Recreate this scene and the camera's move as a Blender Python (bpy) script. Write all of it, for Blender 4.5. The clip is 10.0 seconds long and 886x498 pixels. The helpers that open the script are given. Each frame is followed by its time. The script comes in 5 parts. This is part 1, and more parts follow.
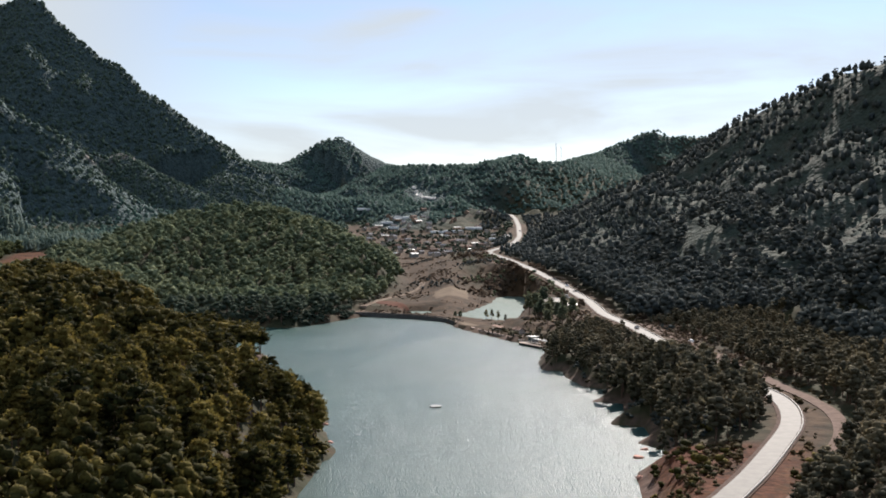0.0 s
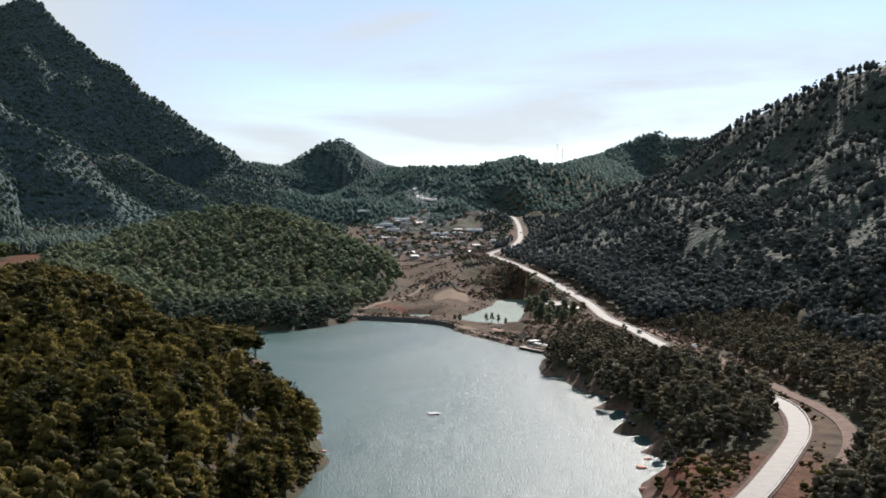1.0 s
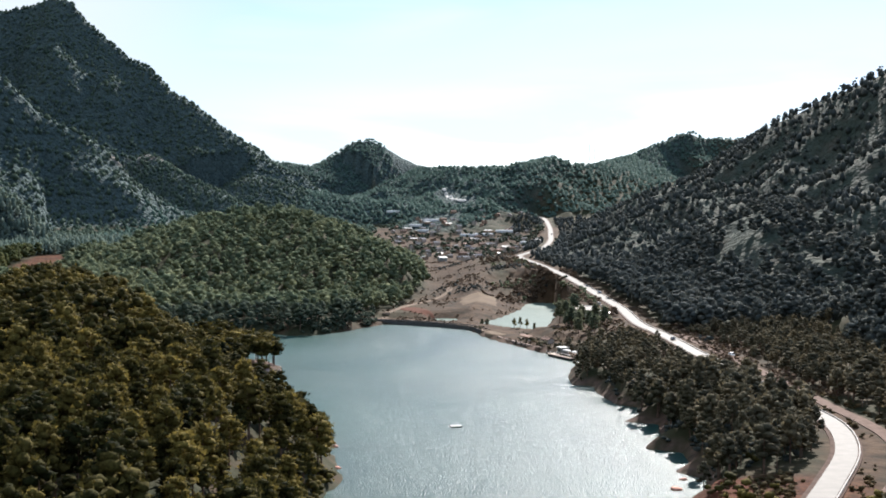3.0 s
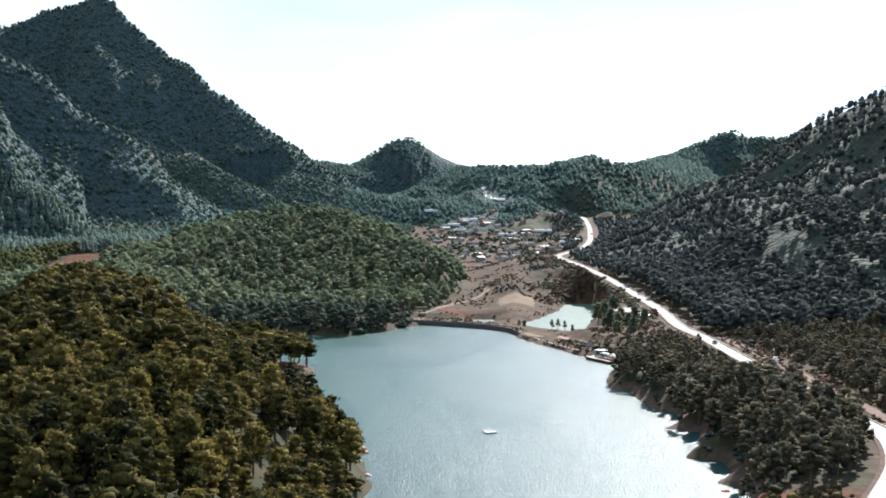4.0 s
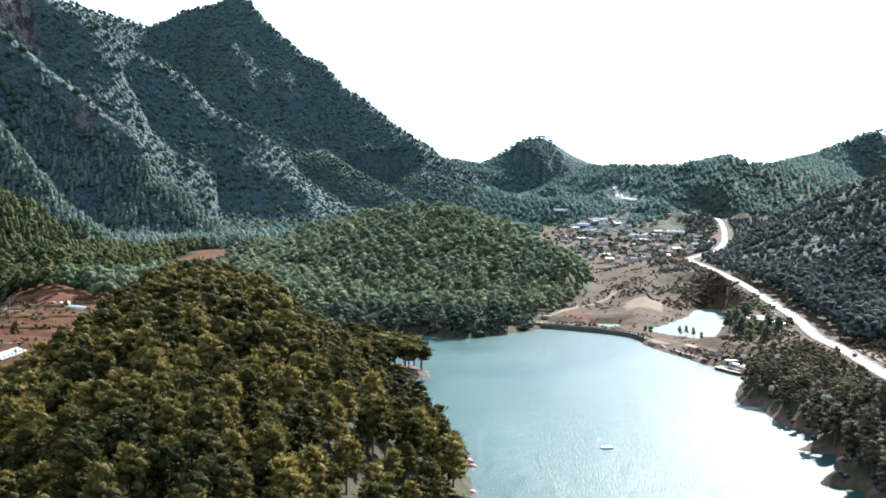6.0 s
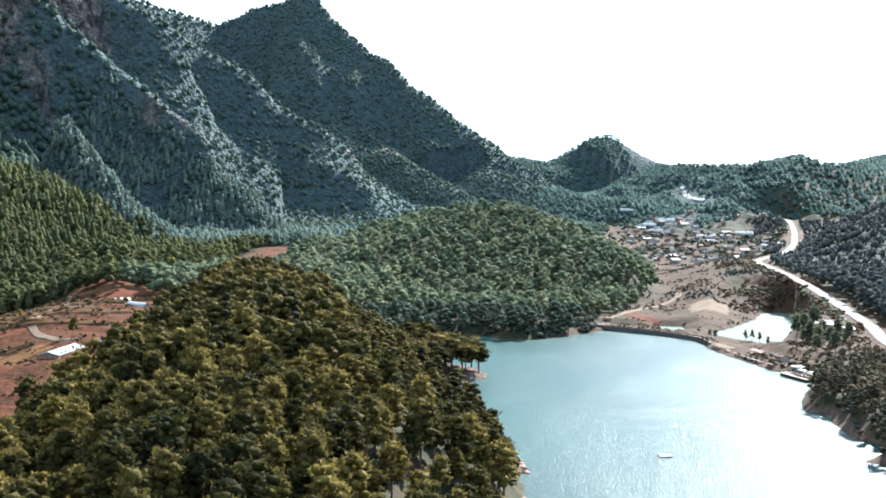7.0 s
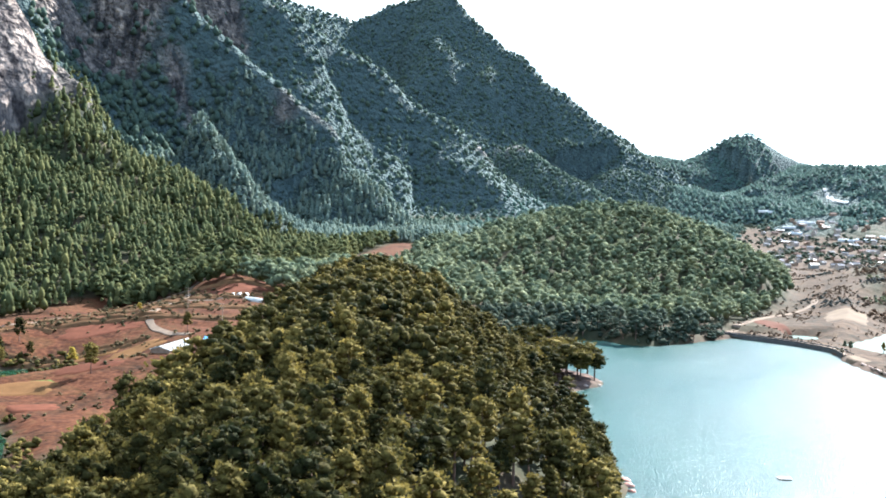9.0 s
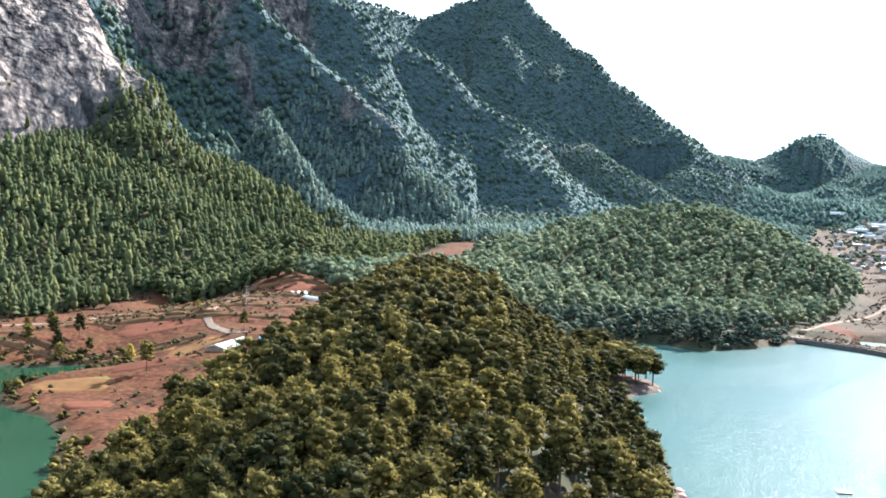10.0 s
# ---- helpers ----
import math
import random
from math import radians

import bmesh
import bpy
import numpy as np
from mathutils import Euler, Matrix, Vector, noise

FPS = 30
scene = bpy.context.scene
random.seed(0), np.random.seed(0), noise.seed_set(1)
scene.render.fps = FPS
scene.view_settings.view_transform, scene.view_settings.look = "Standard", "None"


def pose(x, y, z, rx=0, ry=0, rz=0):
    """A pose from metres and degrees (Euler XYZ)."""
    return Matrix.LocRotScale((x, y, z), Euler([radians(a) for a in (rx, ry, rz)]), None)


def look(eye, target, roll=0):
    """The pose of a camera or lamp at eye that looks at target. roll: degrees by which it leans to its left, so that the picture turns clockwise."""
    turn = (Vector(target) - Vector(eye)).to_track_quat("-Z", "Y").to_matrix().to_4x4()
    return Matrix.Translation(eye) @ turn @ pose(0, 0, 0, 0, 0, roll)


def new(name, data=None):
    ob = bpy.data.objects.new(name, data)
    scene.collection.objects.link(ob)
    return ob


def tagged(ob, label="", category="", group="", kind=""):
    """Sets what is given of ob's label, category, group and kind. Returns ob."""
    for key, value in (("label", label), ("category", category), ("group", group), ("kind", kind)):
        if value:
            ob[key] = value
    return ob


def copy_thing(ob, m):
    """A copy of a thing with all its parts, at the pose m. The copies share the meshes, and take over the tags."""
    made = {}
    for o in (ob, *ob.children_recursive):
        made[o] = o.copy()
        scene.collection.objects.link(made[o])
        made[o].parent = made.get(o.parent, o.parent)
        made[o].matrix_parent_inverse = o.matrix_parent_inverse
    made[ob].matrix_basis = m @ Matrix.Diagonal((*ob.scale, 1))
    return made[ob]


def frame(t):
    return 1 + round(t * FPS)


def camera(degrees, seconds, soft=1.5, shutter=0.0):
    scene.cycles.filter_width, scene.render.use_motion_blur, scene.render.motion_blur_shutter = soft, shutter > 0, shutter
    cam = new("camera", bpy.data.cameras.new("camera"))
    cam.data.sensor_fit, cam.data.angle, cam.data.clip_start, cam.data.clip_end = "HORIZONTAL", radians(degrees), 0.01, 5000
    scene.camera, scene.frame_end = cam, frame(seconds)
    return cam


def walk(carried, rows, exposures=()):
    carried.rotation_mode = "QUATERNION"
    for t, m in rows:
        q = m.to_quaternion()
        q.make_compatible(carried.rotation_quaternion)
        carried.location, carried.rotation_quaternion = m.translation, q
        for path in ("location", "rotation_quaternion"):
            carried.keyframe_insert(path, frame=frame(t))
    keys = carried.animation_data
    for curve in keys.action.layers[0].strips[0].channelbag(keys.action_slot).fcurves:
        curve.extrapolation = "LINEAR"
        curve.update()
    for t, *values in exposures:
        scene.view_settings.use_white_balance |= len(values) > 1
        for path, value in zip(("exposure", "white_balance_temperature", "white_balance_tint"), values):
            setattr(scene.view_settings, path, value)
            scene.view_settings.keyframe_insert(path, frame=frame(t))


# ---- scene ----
cam = camera(40.945, 10.0, soft=1.85)


def aim(x, y, z, yaw, pitch, roll):
    return pose(x, y, z, 90 + pitch, 0, yaw) @ pose(0, 0, 0, 0, 0, roll)


PATH = [
    (0, 0.00, 0.00, 75.00, 0.000, -2.125, 0.107),
    (0.5, 0.74, 5.27, 75.09, 0.037, -2.057, 0.095),
    (1, 1.34, 10.70, 75.23, 0.072, -2.052, 0.095),
    (1.5, 1.95, 16.13, 75.27, 0.102, -2.028, 0.098),
    (2, 2.67, 21.68, 75.33, 0.263, -2.022, 0.112),
    (2.5, 3.41, 27.16, 75.39, 0.839, -2.011, 0.177),
    (4, 5.42, 43.04, 75.95, 3.498, -2.094, 0.362),
    (4.5, 6.28, 48.18, 76.04, 4.784, -2.095, 0.496),
    (5, 7.17, 53.21, 76.26, 6.446, -2.135, 0.638),
    (5.5, 8.12, 58.00, 76.48, 8.066, -2.188, 0.763),
    (6, 9.28, 62.36, 76.80, 9.872, -2.251, 0.956),
    (7.5, 12.25, 74.56, 77.50, 14.653, -2.476, 1.583),
    (8, 13.33, 78.49, 77.93, 16.325, -2.566, 1.811),
    (8.5, 14.69, 82.30, 78.34, 17.935, -2.645, 2.013),
    (9, 16.08, 85.76, 78.86, 19.623, -2.763, 2.211),
    (9.5, 17.37, 88.72, 79.50, 21.189, -2.873, 2.437),
    (10, 18.62, 91.30, 80.30, 22.869, -3.015, 2.679),
]
EXPOSURE = [(0, 1.2, 6000, 18), (1.0, 1.25, 5950, 18), (2.5, 1.5, 5850, 17), (4.0, 1.9, 5600, 14), (5.5, 2.3, 5450, 12), (7.5, 2.65, 5400, 12), (10, 2.95, 5400, 12)]
walk(cam, [(r[0], aim(*r[1:])) for r in PATH], EXPOSURE)

# ---- light ----
SUN_AZIMUTH, SUN_HEIGHT = 17.0, 34.0  # degrees to the right of +y, and above the horizon
world = bpy.data.worlds.new("world")
scene.world = world
world.use_nodes = True
wn, wl = world.node_tree.nodes, world.node_tree.links
wn.clear()
sky = wn.new("ShaderNodeTexSky")
sky.sky_type, sky.sun_disc = "NISHITA", False
sky.sun_elevation, sky.sun_rotation = radians(SUN_HEIGHT), radians(SUN_AZIMUTH)
sky.air_density, sky.dust_density, sky.ozone_density = 0.8, 0.2, 1.2
coord = wn.new("ShaderNodeTexCoord")
stretch = wn.new("ShaderNodeMapping")
stretch.inputs["Scale"].default_value = (3.0, 3.0, 15.0)
wl.new(coord.outputs["Generated"], stretch.inputs["Vector"])
cirrus = wn.new("ShaderNodeTexNoise")
cirrus.inputs["Scale"].default_value, cirrus.inputs["Detail"].default_value = 1.3, 7.0
cirrus.inputs["Distortion"].default_value = 0.5
wl.new(stretch.outputs["Vector"], cirrus.inputs["Vector"])
ramp = wn.new("ShaderNodeValToRGB")
ramp.color_ramp.elements[0].position, ramp.color_ramp.elements[1].position = 0.36, 0.62
wl.new(cirrus.outputs["Fac"], ramp.inputs["Fac"])
# thin bluish veil closing up overhead, added above the view as fill light
apart = wn.new("ShaderNodeSeparateXYZ")
wl.new(coord.outputs["Generated"], apart.inputs["Vector"])
veil = wn.new("ShaderNodeMapRange")
veil.interpolation_type = "SMOOTHSTEP"
for key, value in (("From Min", 0.10), ("From Max", 0.5), ("To Min", 0.0), ("To Max", 0.8)):
    veil.inputs[key].default_value = value
wl.new(apart.outputs["Z"], veil.inputs["Value"])
streaks = wn.new("ShaderNodeMath")
streaks.operation = "MULTIPLY"
streaks.inputs[1].default_value = 0.85
wl.new(ramp.outputs["Color"], streaks.inputs[0])
# cloud added towards the mountain, whitening the sky there for the later exposure
bank_of_cloud = wn.new("ShaderNodeMapRange")
bank_of_cloud.interpolation_type = "SMOOTHSTEP"
for key, value in (("From Min", -0.10), ("From Max", -0.34), ("To Min", 0.0), ("To Max", 0.95)):
    bank_of_cloud.inputs[key].default_value = value
wl.new(apart.outputs["X"], bank_of_cloud.inputs["Value"])
sheet_of_cloud = wn.new("ShaderNodeMath")
sheet_of_cloud.operation = "MAXIMUM"
wl.new(streaks.outputs[0], sheet_of_cloud.inputs[0])
wl.new(bank_of_cloud.outputs["Result"], sheet_of_cloud.inputs[1])
overhead_fill = wn.new("ShaderNodeMix")
overhead_fill.data_type = "RGBA"
overhead_fill.inputs["B"].default_value = (4.3, 6.6, 9.8, 1)
wl.new(veil.outputs["Result"], overhead_fill.inputs["Factor"])
wl.new(sky.outputs["Color"], overhead_fill.inputs["A"])
cloud = wn.new("ShaderNodeMix")
cloud.data_type = "RGBA"
cloud.inputs["B"].default_value = (6.0, 6.4, 5.9, 1)
wl.new(sheet_of_cloud.outputs[0], cloud.inputs["Factor"])
wl.new(overhead_fill.outputs["Result"], cloud.inputs["A"])
back = wn.new("ShaderNodeBackground")
back.inputs["Strength"].default_value = 0.05
wl.new(cloud.outputs["Result"], back.inputs["Color"])
wl.new(back.outputs["Background"], wn.new("ShaderNodeOutputWorld").inputs["Surface"])

sun_data = bpy.data.lights.new("sun", "SUN")
sun_data.energy, sun_data.angle, sun_data.color = 5.0, radians(0.53), (1.0, 0.90, 0.74)
sun = new("sun", sun_data)
az, el = radians(SUN_AZIMUTH), radians(SUN_HEIGHT)
to_sun = Vector((math.sin(az) * math.cos(el), math.cos(az) * math.cos(el), math.sin(el)))
sun.matrix_world = look(to_sun * 500, (0, 0, 0))


# ---- materials ----
def nodes_of(name, rough=0.8, metal=0.0):
    m = bpy.data.materials.new(name)
    m.use_nodes = True
    nt = m.node_tree
    b = nt.nodes["Principled BSDF"]
    b.inputs["Roughness"].default_value, b.inputs["Metallic"].default_value = rough, metal
    if rough > 0.8:
        b.inputs["Specular IOR Level"].default_value = 0.04
    return m, nt.nodes, nt.links, b


def tex(nodes, links, scale, detail=4.0, kind="Object", stretch=None):
    """A noise on the object's own coordinates, in metres."""
    c = nodes.new("ShaderNodeTexCoord")
    n = nodes.new("ShaderNodeTexNoise")
    n.inputs["Scale"].default_value, n.inputs["Detail"].default_value = scale, detail
    src = c.outputs[kind]
    if stretch:
        mp = nodes.new("ShaderNodeMapping")
        mp.inputs["Scale"].default_value = stretch
        links.new(src, mp.inputs["Vector"])
        src = mp.outputs["Vector"]
    links.new(src, n.inputs["Vector"])
    return n.outputs["Fac"]


def ramped(nodes, links, fac, stops):
    r = nodes.new("ShaderNodeValToRGB")
    e = r.color_ramp.elements
    while len(e) < len(stops):
        e.new(0.5)
    for k, (p, c) in enumerate(stops):
        e[k].position, e[k].color = p, (*c, 1)
    links.new(fac, r.inputs["Fac"])
    return r.outputs["Color"]


def mixed(nodes, links, fac, a, b, mode="MIX"):
    m = nodes.new("ShaderNodeMix")
    m.data_type, m.blend_type = "RGBA", mode
    for sock, v in (("Factor", fac), ("A", a), ("B", b)):
        if isinstance(v, tuple):
            m.inputs[sock].default_value = (*v, 1)
        elif isinstance(v, (int, float)):
            m.inputs[sock].default_value = v
        else:
            links.new(v, m.inputs[sock])
    return m.outputs["Result"]


def bumped(nodes, links, b, fac, strength, distance):
    n = nodes.new("ShaderNodeBump")
    n.inputs["Strength"].default_value, n.inputs["Distance"].default_value = strength, distance
    links.new(fac, n.inputs["Height"])
    links.new(n.outputs["Normal"], b.inputs["Normal"])


def simple(name, dark, light, scale, rough=0.8, metal=0.0, bump=0.0, spread=0.5):
    """Two tones of a colour in a coarse and a fine grain, with a slight change from piece to piece."""
    m, n, l, b = nodes_of(name, rough, metal)
    col = ramped(n, l, tex(n, l, scale), [(0.3, dark), (0.7, light)])
    col = mixed(n, l, 0.35, col, ramped(n, l, tex(n, l, scale * 7), [(0.3, dark), (0.7, light)]))
    info = n.new("ShaderNodeObjectInfo")
    tone = n.new("ShaderNodeMapRange")
    tone.inputs["To Min"].default_value, tone.inputs["To Max"].default_value = 1 - spread * 0.3, 1 + spread * 0.3
    l.new(info.outputs["Random"], tone.inputs["Value"])
    col = mixed(n, l, 1.0, col, tone.outputs["Result"], "MULTIPLY")
    l.new(col, b.inputs["Base Color"])
    if bump:
        bumped(n, l, b, tex(n, l, scale * 5), bump, 0.05)
    return m


def foliage(name, dark, mid, light, per_tree=True, glow=0.48, rough_grain=0.4, relief=0.0):
    """Needles: the tone changes from tree to tree (attribute tint or the object's random) and from clump to clump."""
    m, n, l, b = nodes_of(name, 0.9)
    b.inputs["Specular IOR Level"].default_value = 0.05
    isle = n.new("ShaderNodeNewGeometry").outputs["Random Per Island"]
    if per_tree:
        at = n.new("ShaderNodeAttribute")
        at.attribute_name = "tint"
        tone = at.outputs["Fac"]
    else:
        tone = n.new("ShaderNodeObjectInfo").outputs["Random"]
    col = ramped(n, l, tone, [(0.0, dark), (0.5, mid), (1.0, light)])
    col2 = ramped(n, l, isle, [(0.0, dark), (0.55, mid), (1.0, light)])
    col = mixed(n, l, 0.35, col, col2)
    grain = ramped(n, l, tex(n, l, 1.6, 3.0), [(0.3, (1 - rough_grain,) * 3), (0.7, (1 + rough_grain,) * 3)])
    col = mixed(n, l, 1.0, col, grain, "MULTIPLY")
    l.new(col, b.inputs["Base Color"])
    if relief:
        bumped(n, l, b, tex(n, l, 2.6, 5.0), relief, 0.45)
    thin = n.new("ShaderNodeBsdfTranslucent")
    l.new(col, thin.inputs["Color"])
    both = n.new("ShaderNodeMixShader")
    both.inputs["Fac"].default_value = glow
    l.new(b.outputs["BSDF"], both.inputs[1])
    l.new(thin.outputs["BSDF"], both.inputs[2])
    l.new(both.outputs["Shader"], n["Material Output"].inputs["Surface"])
    return m


NEAR_TONES = (0.007, 0.011, 0.004), (0.044, 0.039, 0.011), (0.160, 0.122, 0.030)
needle_near = foliage("pine_needles", *NEAR_TONES, per_tree=False, glow=0.3, rough_grain=0.5, relief=0.6)
needle = foliage("pine_needles_grove", *NEAR_TONES, glow=0.3, rough_grain=0.5, relief=0.6)
# hill needles lightened in the base colour to carry the haze over the lake
needle_mid = foliage("pine_needles_hill", (0.062, 0.090, 0.056), (0.113, 0.137, 0.081), (0.194, 0.202, 0.109), glow=0.42, rough_grain=0.25)
needle_foot = foliage("pine_needles_foothill", (0.037, 0.053, 0.025), (0.073, 0.085, 0.036), (0.132, 0.128, 0.048), rough_grain=0.3)
# spur and far needles: distance haze put into lighter, bluer base colours
needle_spur = foliage("haze_tinted_spur_needles", (0.082, 0.120, 0.106), (0.128, 0.170, 0.142), (0.185, 0.212, 0.155), glow=0.5, rough_grain=0.2)
needle_far = foliage("haze_tinted_far_needles", (0.062, 0.104, 0.092), (0.073, 0.121, 0.101), (0.082, 0.130, 0.102), glow=0.5, rough_grain=0.1)
# slope needles: blue of distant haze and shade put into the base colour
needle_right = foliage("haze_blue_needles", (0.044, 0.056, 0.058), (0.058, 0.068, 0.064), (0.078, 0.082, 0.070), glow=0.4, rough_grain=0.2)
needle_shore = foliage("dark_shore_pine_needles", (0.032, 0.034, 0.024), (0.072, 0.066, 0.043), (0.150, 0.120, 0.068), glow=0.35)
# mountain needles: part of the haze blue is kept in the base colour
needle_mountain = foliage("haze_tinted_mountain_needles", (0.064, 0.096, 0.080), (0.078, 0.112, 0.084), (0.096, 0.124, 0.086), glow=0.5, rough_grain=0.1)
# bank foliage: shade of the steep bank put into a darker green
needle_bank = foliage("shade_toned_foliage", (0.042, 0.058, 0.042), (0.058, 0.076, 0.052), (0.080, 0.092, 0.064), glow=0.4, rough_grain=0.2)
bark = simple("pine_bark", (0.07, 0.045, 0.035), (0.16, 0.10, 0.075), 1.5, 0.9, bump=0.5)


def ground_material():
    m, n, l, b = nodes_of("earth_grass_and_rock", 0.92)

    def mask(name):
        at = n.new("ShaderNodeAttribute")
        at.attribute_name = name
        return at.outputs["Fac"]

    litter = ramped(n, l, tex(n, l, 0.06, 7), [(0.3, (0.017, 0.022, 0.011)), (0.52, (0.031, 0.031, 0.017)), (0.75, (0.064, 0.043, 0.028))])
    field = ramped(n, l, tex(n, l, 0.05, 8), [(0.34, (0.016, 0.009, 0.004)), (0.44, (0.045, 0.015, 0.007)), (0.52, (0.065, 0.022, 0.010)), (0.58, (0.058, 0.029, 0.011)), (0.68, (0.087, 0.036, 0.017))])
    field = mixed(n, l, 0.55, field, ramped(n, l, tex(n, l, 0.55, 9), [(0.36, (0.011, 0.006, 0.004)), (0.5, (0.046, 0.019, 0.009)), (0.66, (0.092, 0.039, 0.019))]))
    wild = ramped(n, l, tex(n, l, 0.02, 7), [(0.3, (0.023, 0.017, 0.009)), (0.5, (0.042, 0.026, 0.015)), (0.7, (0.056, 0.037, 0.021))])
    wild = mixed(n, l, 0.6, wild, ramped(n, l, tex(n, l, 0.14, 9), [(0.36, (0.011, 0.011, 0.007)), (0.5, (0.040, 0.025, 0.015)), (0.64, (0.070, 0.045, 0.026))]))
    stone = ramped(n, l, tex(n, l, 0.05, 9, stretch=(1, 1, 0.4)), [(0.3, (0.080, 0.074, 0.072)), (0.5, (0.19, 0.162, 0.140)), (0.72, (0.34, 0.285, 0.235))])
    ridged = n.new("ShaderNodeTexNoise")
    ridged.noise_type = "RIDGED_MULTIFRACTAL"
    for key, value in (("Scale", 0.11), ("Detail", 9.0), ("Roughness", 0.72), ("Lacunarity", 2.3)):
        ridged.inputs[key].default_value = value
    l.new(n.new("ShaderNodeTexCoord").outputs["Object"], ridged.inputs["Vector"])
    # crags tone the stone along the bump: darker, bluer hollows, paler, warmer edges
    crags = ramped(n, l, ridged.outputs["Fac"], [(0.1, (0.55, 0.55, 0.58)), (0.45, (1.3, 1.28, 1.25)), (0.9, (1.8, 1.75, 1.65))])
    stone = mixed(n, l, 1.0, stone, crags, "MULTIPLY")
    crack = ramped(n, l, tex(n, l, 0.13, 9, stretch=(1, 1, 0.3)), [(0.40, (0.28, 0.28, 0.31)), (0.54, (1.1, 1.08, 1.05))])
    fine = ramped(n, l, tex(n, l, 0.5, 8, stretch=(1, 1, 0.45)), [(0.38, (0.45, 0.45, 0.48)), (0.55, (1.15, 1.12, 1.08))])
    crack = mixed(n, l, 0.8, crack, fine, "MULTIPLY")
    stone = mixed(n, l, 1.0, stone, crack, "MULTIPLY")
    col = mixed(n, l, mask("open"), litter, wild)
    col = mixed(n, l, mask("field"), col, field)
    # scrub growth on the slopes, with haze blue put into its colour
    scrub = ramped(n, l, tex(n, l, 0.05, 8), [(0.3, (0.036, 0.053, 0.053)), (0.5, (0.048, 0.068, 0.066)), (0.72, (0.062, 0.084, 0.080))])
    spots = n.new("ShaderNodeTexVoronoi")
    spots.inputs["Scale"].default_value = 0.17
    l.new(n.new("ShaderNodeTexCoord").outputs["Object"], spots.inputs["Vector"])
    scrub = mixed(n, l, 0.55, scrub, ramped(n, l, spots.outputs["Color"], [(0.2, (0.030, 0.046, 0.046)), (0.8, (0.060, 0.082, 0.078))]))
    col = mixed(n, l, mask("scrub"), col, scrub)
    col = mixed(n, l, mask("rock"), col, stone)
    shore = ramped(n, l, tex(n, l, 0.3, 7), [(0.3, (0.042, 0.030, 0.025)), (0.7, (0.115, 0.076, 0.060))])
    col = mixed(n, l, mask("shore"), col, shore)
    l.new(col, b.inputs["Base Color"])
    cells = n.new("ShaderNodeTexVoronoi")
    cells.inputs["Scale"].default_value, cells.inputs["Detail"].default_value = 0.17, 1.0
    l.new(n.new("ShaderNodeTexCoord").outputs["Object"], cells.inputs["Vector"])
    dome = n.new("ShaderNodeMath")
    dome.operation = "MULTIPLY"
    l.new(cells.outputs["Distance"], dome.inputs[0])
    l.new(mask("scrub"), dome.inputs[1])
    rugged = n.new("ShaderNodeMath")
    rugged.operation = "MAXIMUM"
    l.new(mask("rock"), rugged.inputs[0])
    l.new(mask("scrub"), rugged.inputs[1])
    amount = n.new("ShaderNodeMapRange")
    amount.inputs["To Min"].default_value, amount.inputs["To Max"].default_value = 0.3, 1.0
    l.new(rugged.outputs[0], amount.inputs["Value"])
    uneven = n.new("ShaderNodeMath")
    uneven.operation = "MULTIPLY"
    l.new(tex(n, l, 0.11, 13, stretch=(1, 1, 0.6)), uneven.inputs[0])
    l.new(amount.outputs["Result"], uneven.inputs[1])
    total = n.new("ShaderNodeMath")
    total.operation = "SUBTRACT"
    l.new(uneven.outputs[0], total.inputs[0])
    l.new(dome.outputs[0], total.inputs[1])
    crag = n.new("ShaderNodeMath")
    crag.operation = "MULTIPLY"
    l.new(ridged.outputs["Fac"], crag.inputs[0])
    l.new(mask("rock"), crag.inputs[1])
    both = n.new("ShaderNodeMath")
    both.operation = "ADD"
    l.new(total.outputs[0], both.inputs[0])
    l.new(crag.outputs[0], both.inputs[1])
    bumped(n, l, b, both.outputs[0], 1.0, 5.0)
    return m


def water_material(name, dark, light, wave=0.55, rough=0.38, gloss=0.2):
    """Rippled water: short wind waves on a longer swell, smoother and rougher in drifting patches."""
    m, n, l, b = nodes_of(name, rough)
    b.inputs["Specular IOR Level"].default_value = gloss
    b.inputs["IOR"].default_value = 1.33
    col = ramped(n, l, tex(n, l, 0.008, 4), [(0.3, dark), (0.7, light)])
    l.new(col, b.inputs["Base Color"])
    breeze = n.new("ShaderNodeMapRange")
    for key, value in (("From Min", 0.35), ("From Max", 0.65), ("To Min", rough * 0.92), ("To Max", rough * 1.1)):
        breeze.inputs[key].default_value = value
    l.new(tex(n, l, 0.03, 5, stretch=(1, 0.4, 1)), breeze.inputs["Value"])
    l.new(breeze.outputs["Result"], b.inputs["Roughness"])
    h = n.new("ShaderNodeMath")
    h.operation = "MULTIPLY_ADD"
    l.new(tex(n, l, 2.0, 3, stretch=(1, 0.6, 1)), h.inputs[0])
    h.inputs[1].default_value = 1.1
    l.new(tex(n, l, 0.16, 3, stretch=(1, 0.5, 1)), h.inputs[2])
    bumped(n, l, b, h.outputs[0], wave, 0.35)
    return m


MAT_GROUND = ground_material()
MAT_LAKE = water_material("lake_water", (0.005, 0.030, 0.027), (0.008, 0.041, 0.036), 0.85, 0.32, 0.12)
MAT_POND = water_material("pond_water", (0.050, 0.080, 0.066), (0.075, 0.108, 0.086), 0.35, 0.45, 0.06)
MAT_ARM = water_material("green_water", (0.006, 0.019, 0.010), (0.010, 0.028, 0.015), 0.1, 0.06, 0.06)
asphalt = simple("pale_worn_asphalt", (0.070, 0.067, 0.056), (0.112, 0.107, 0.090), 0.35, 0.7)
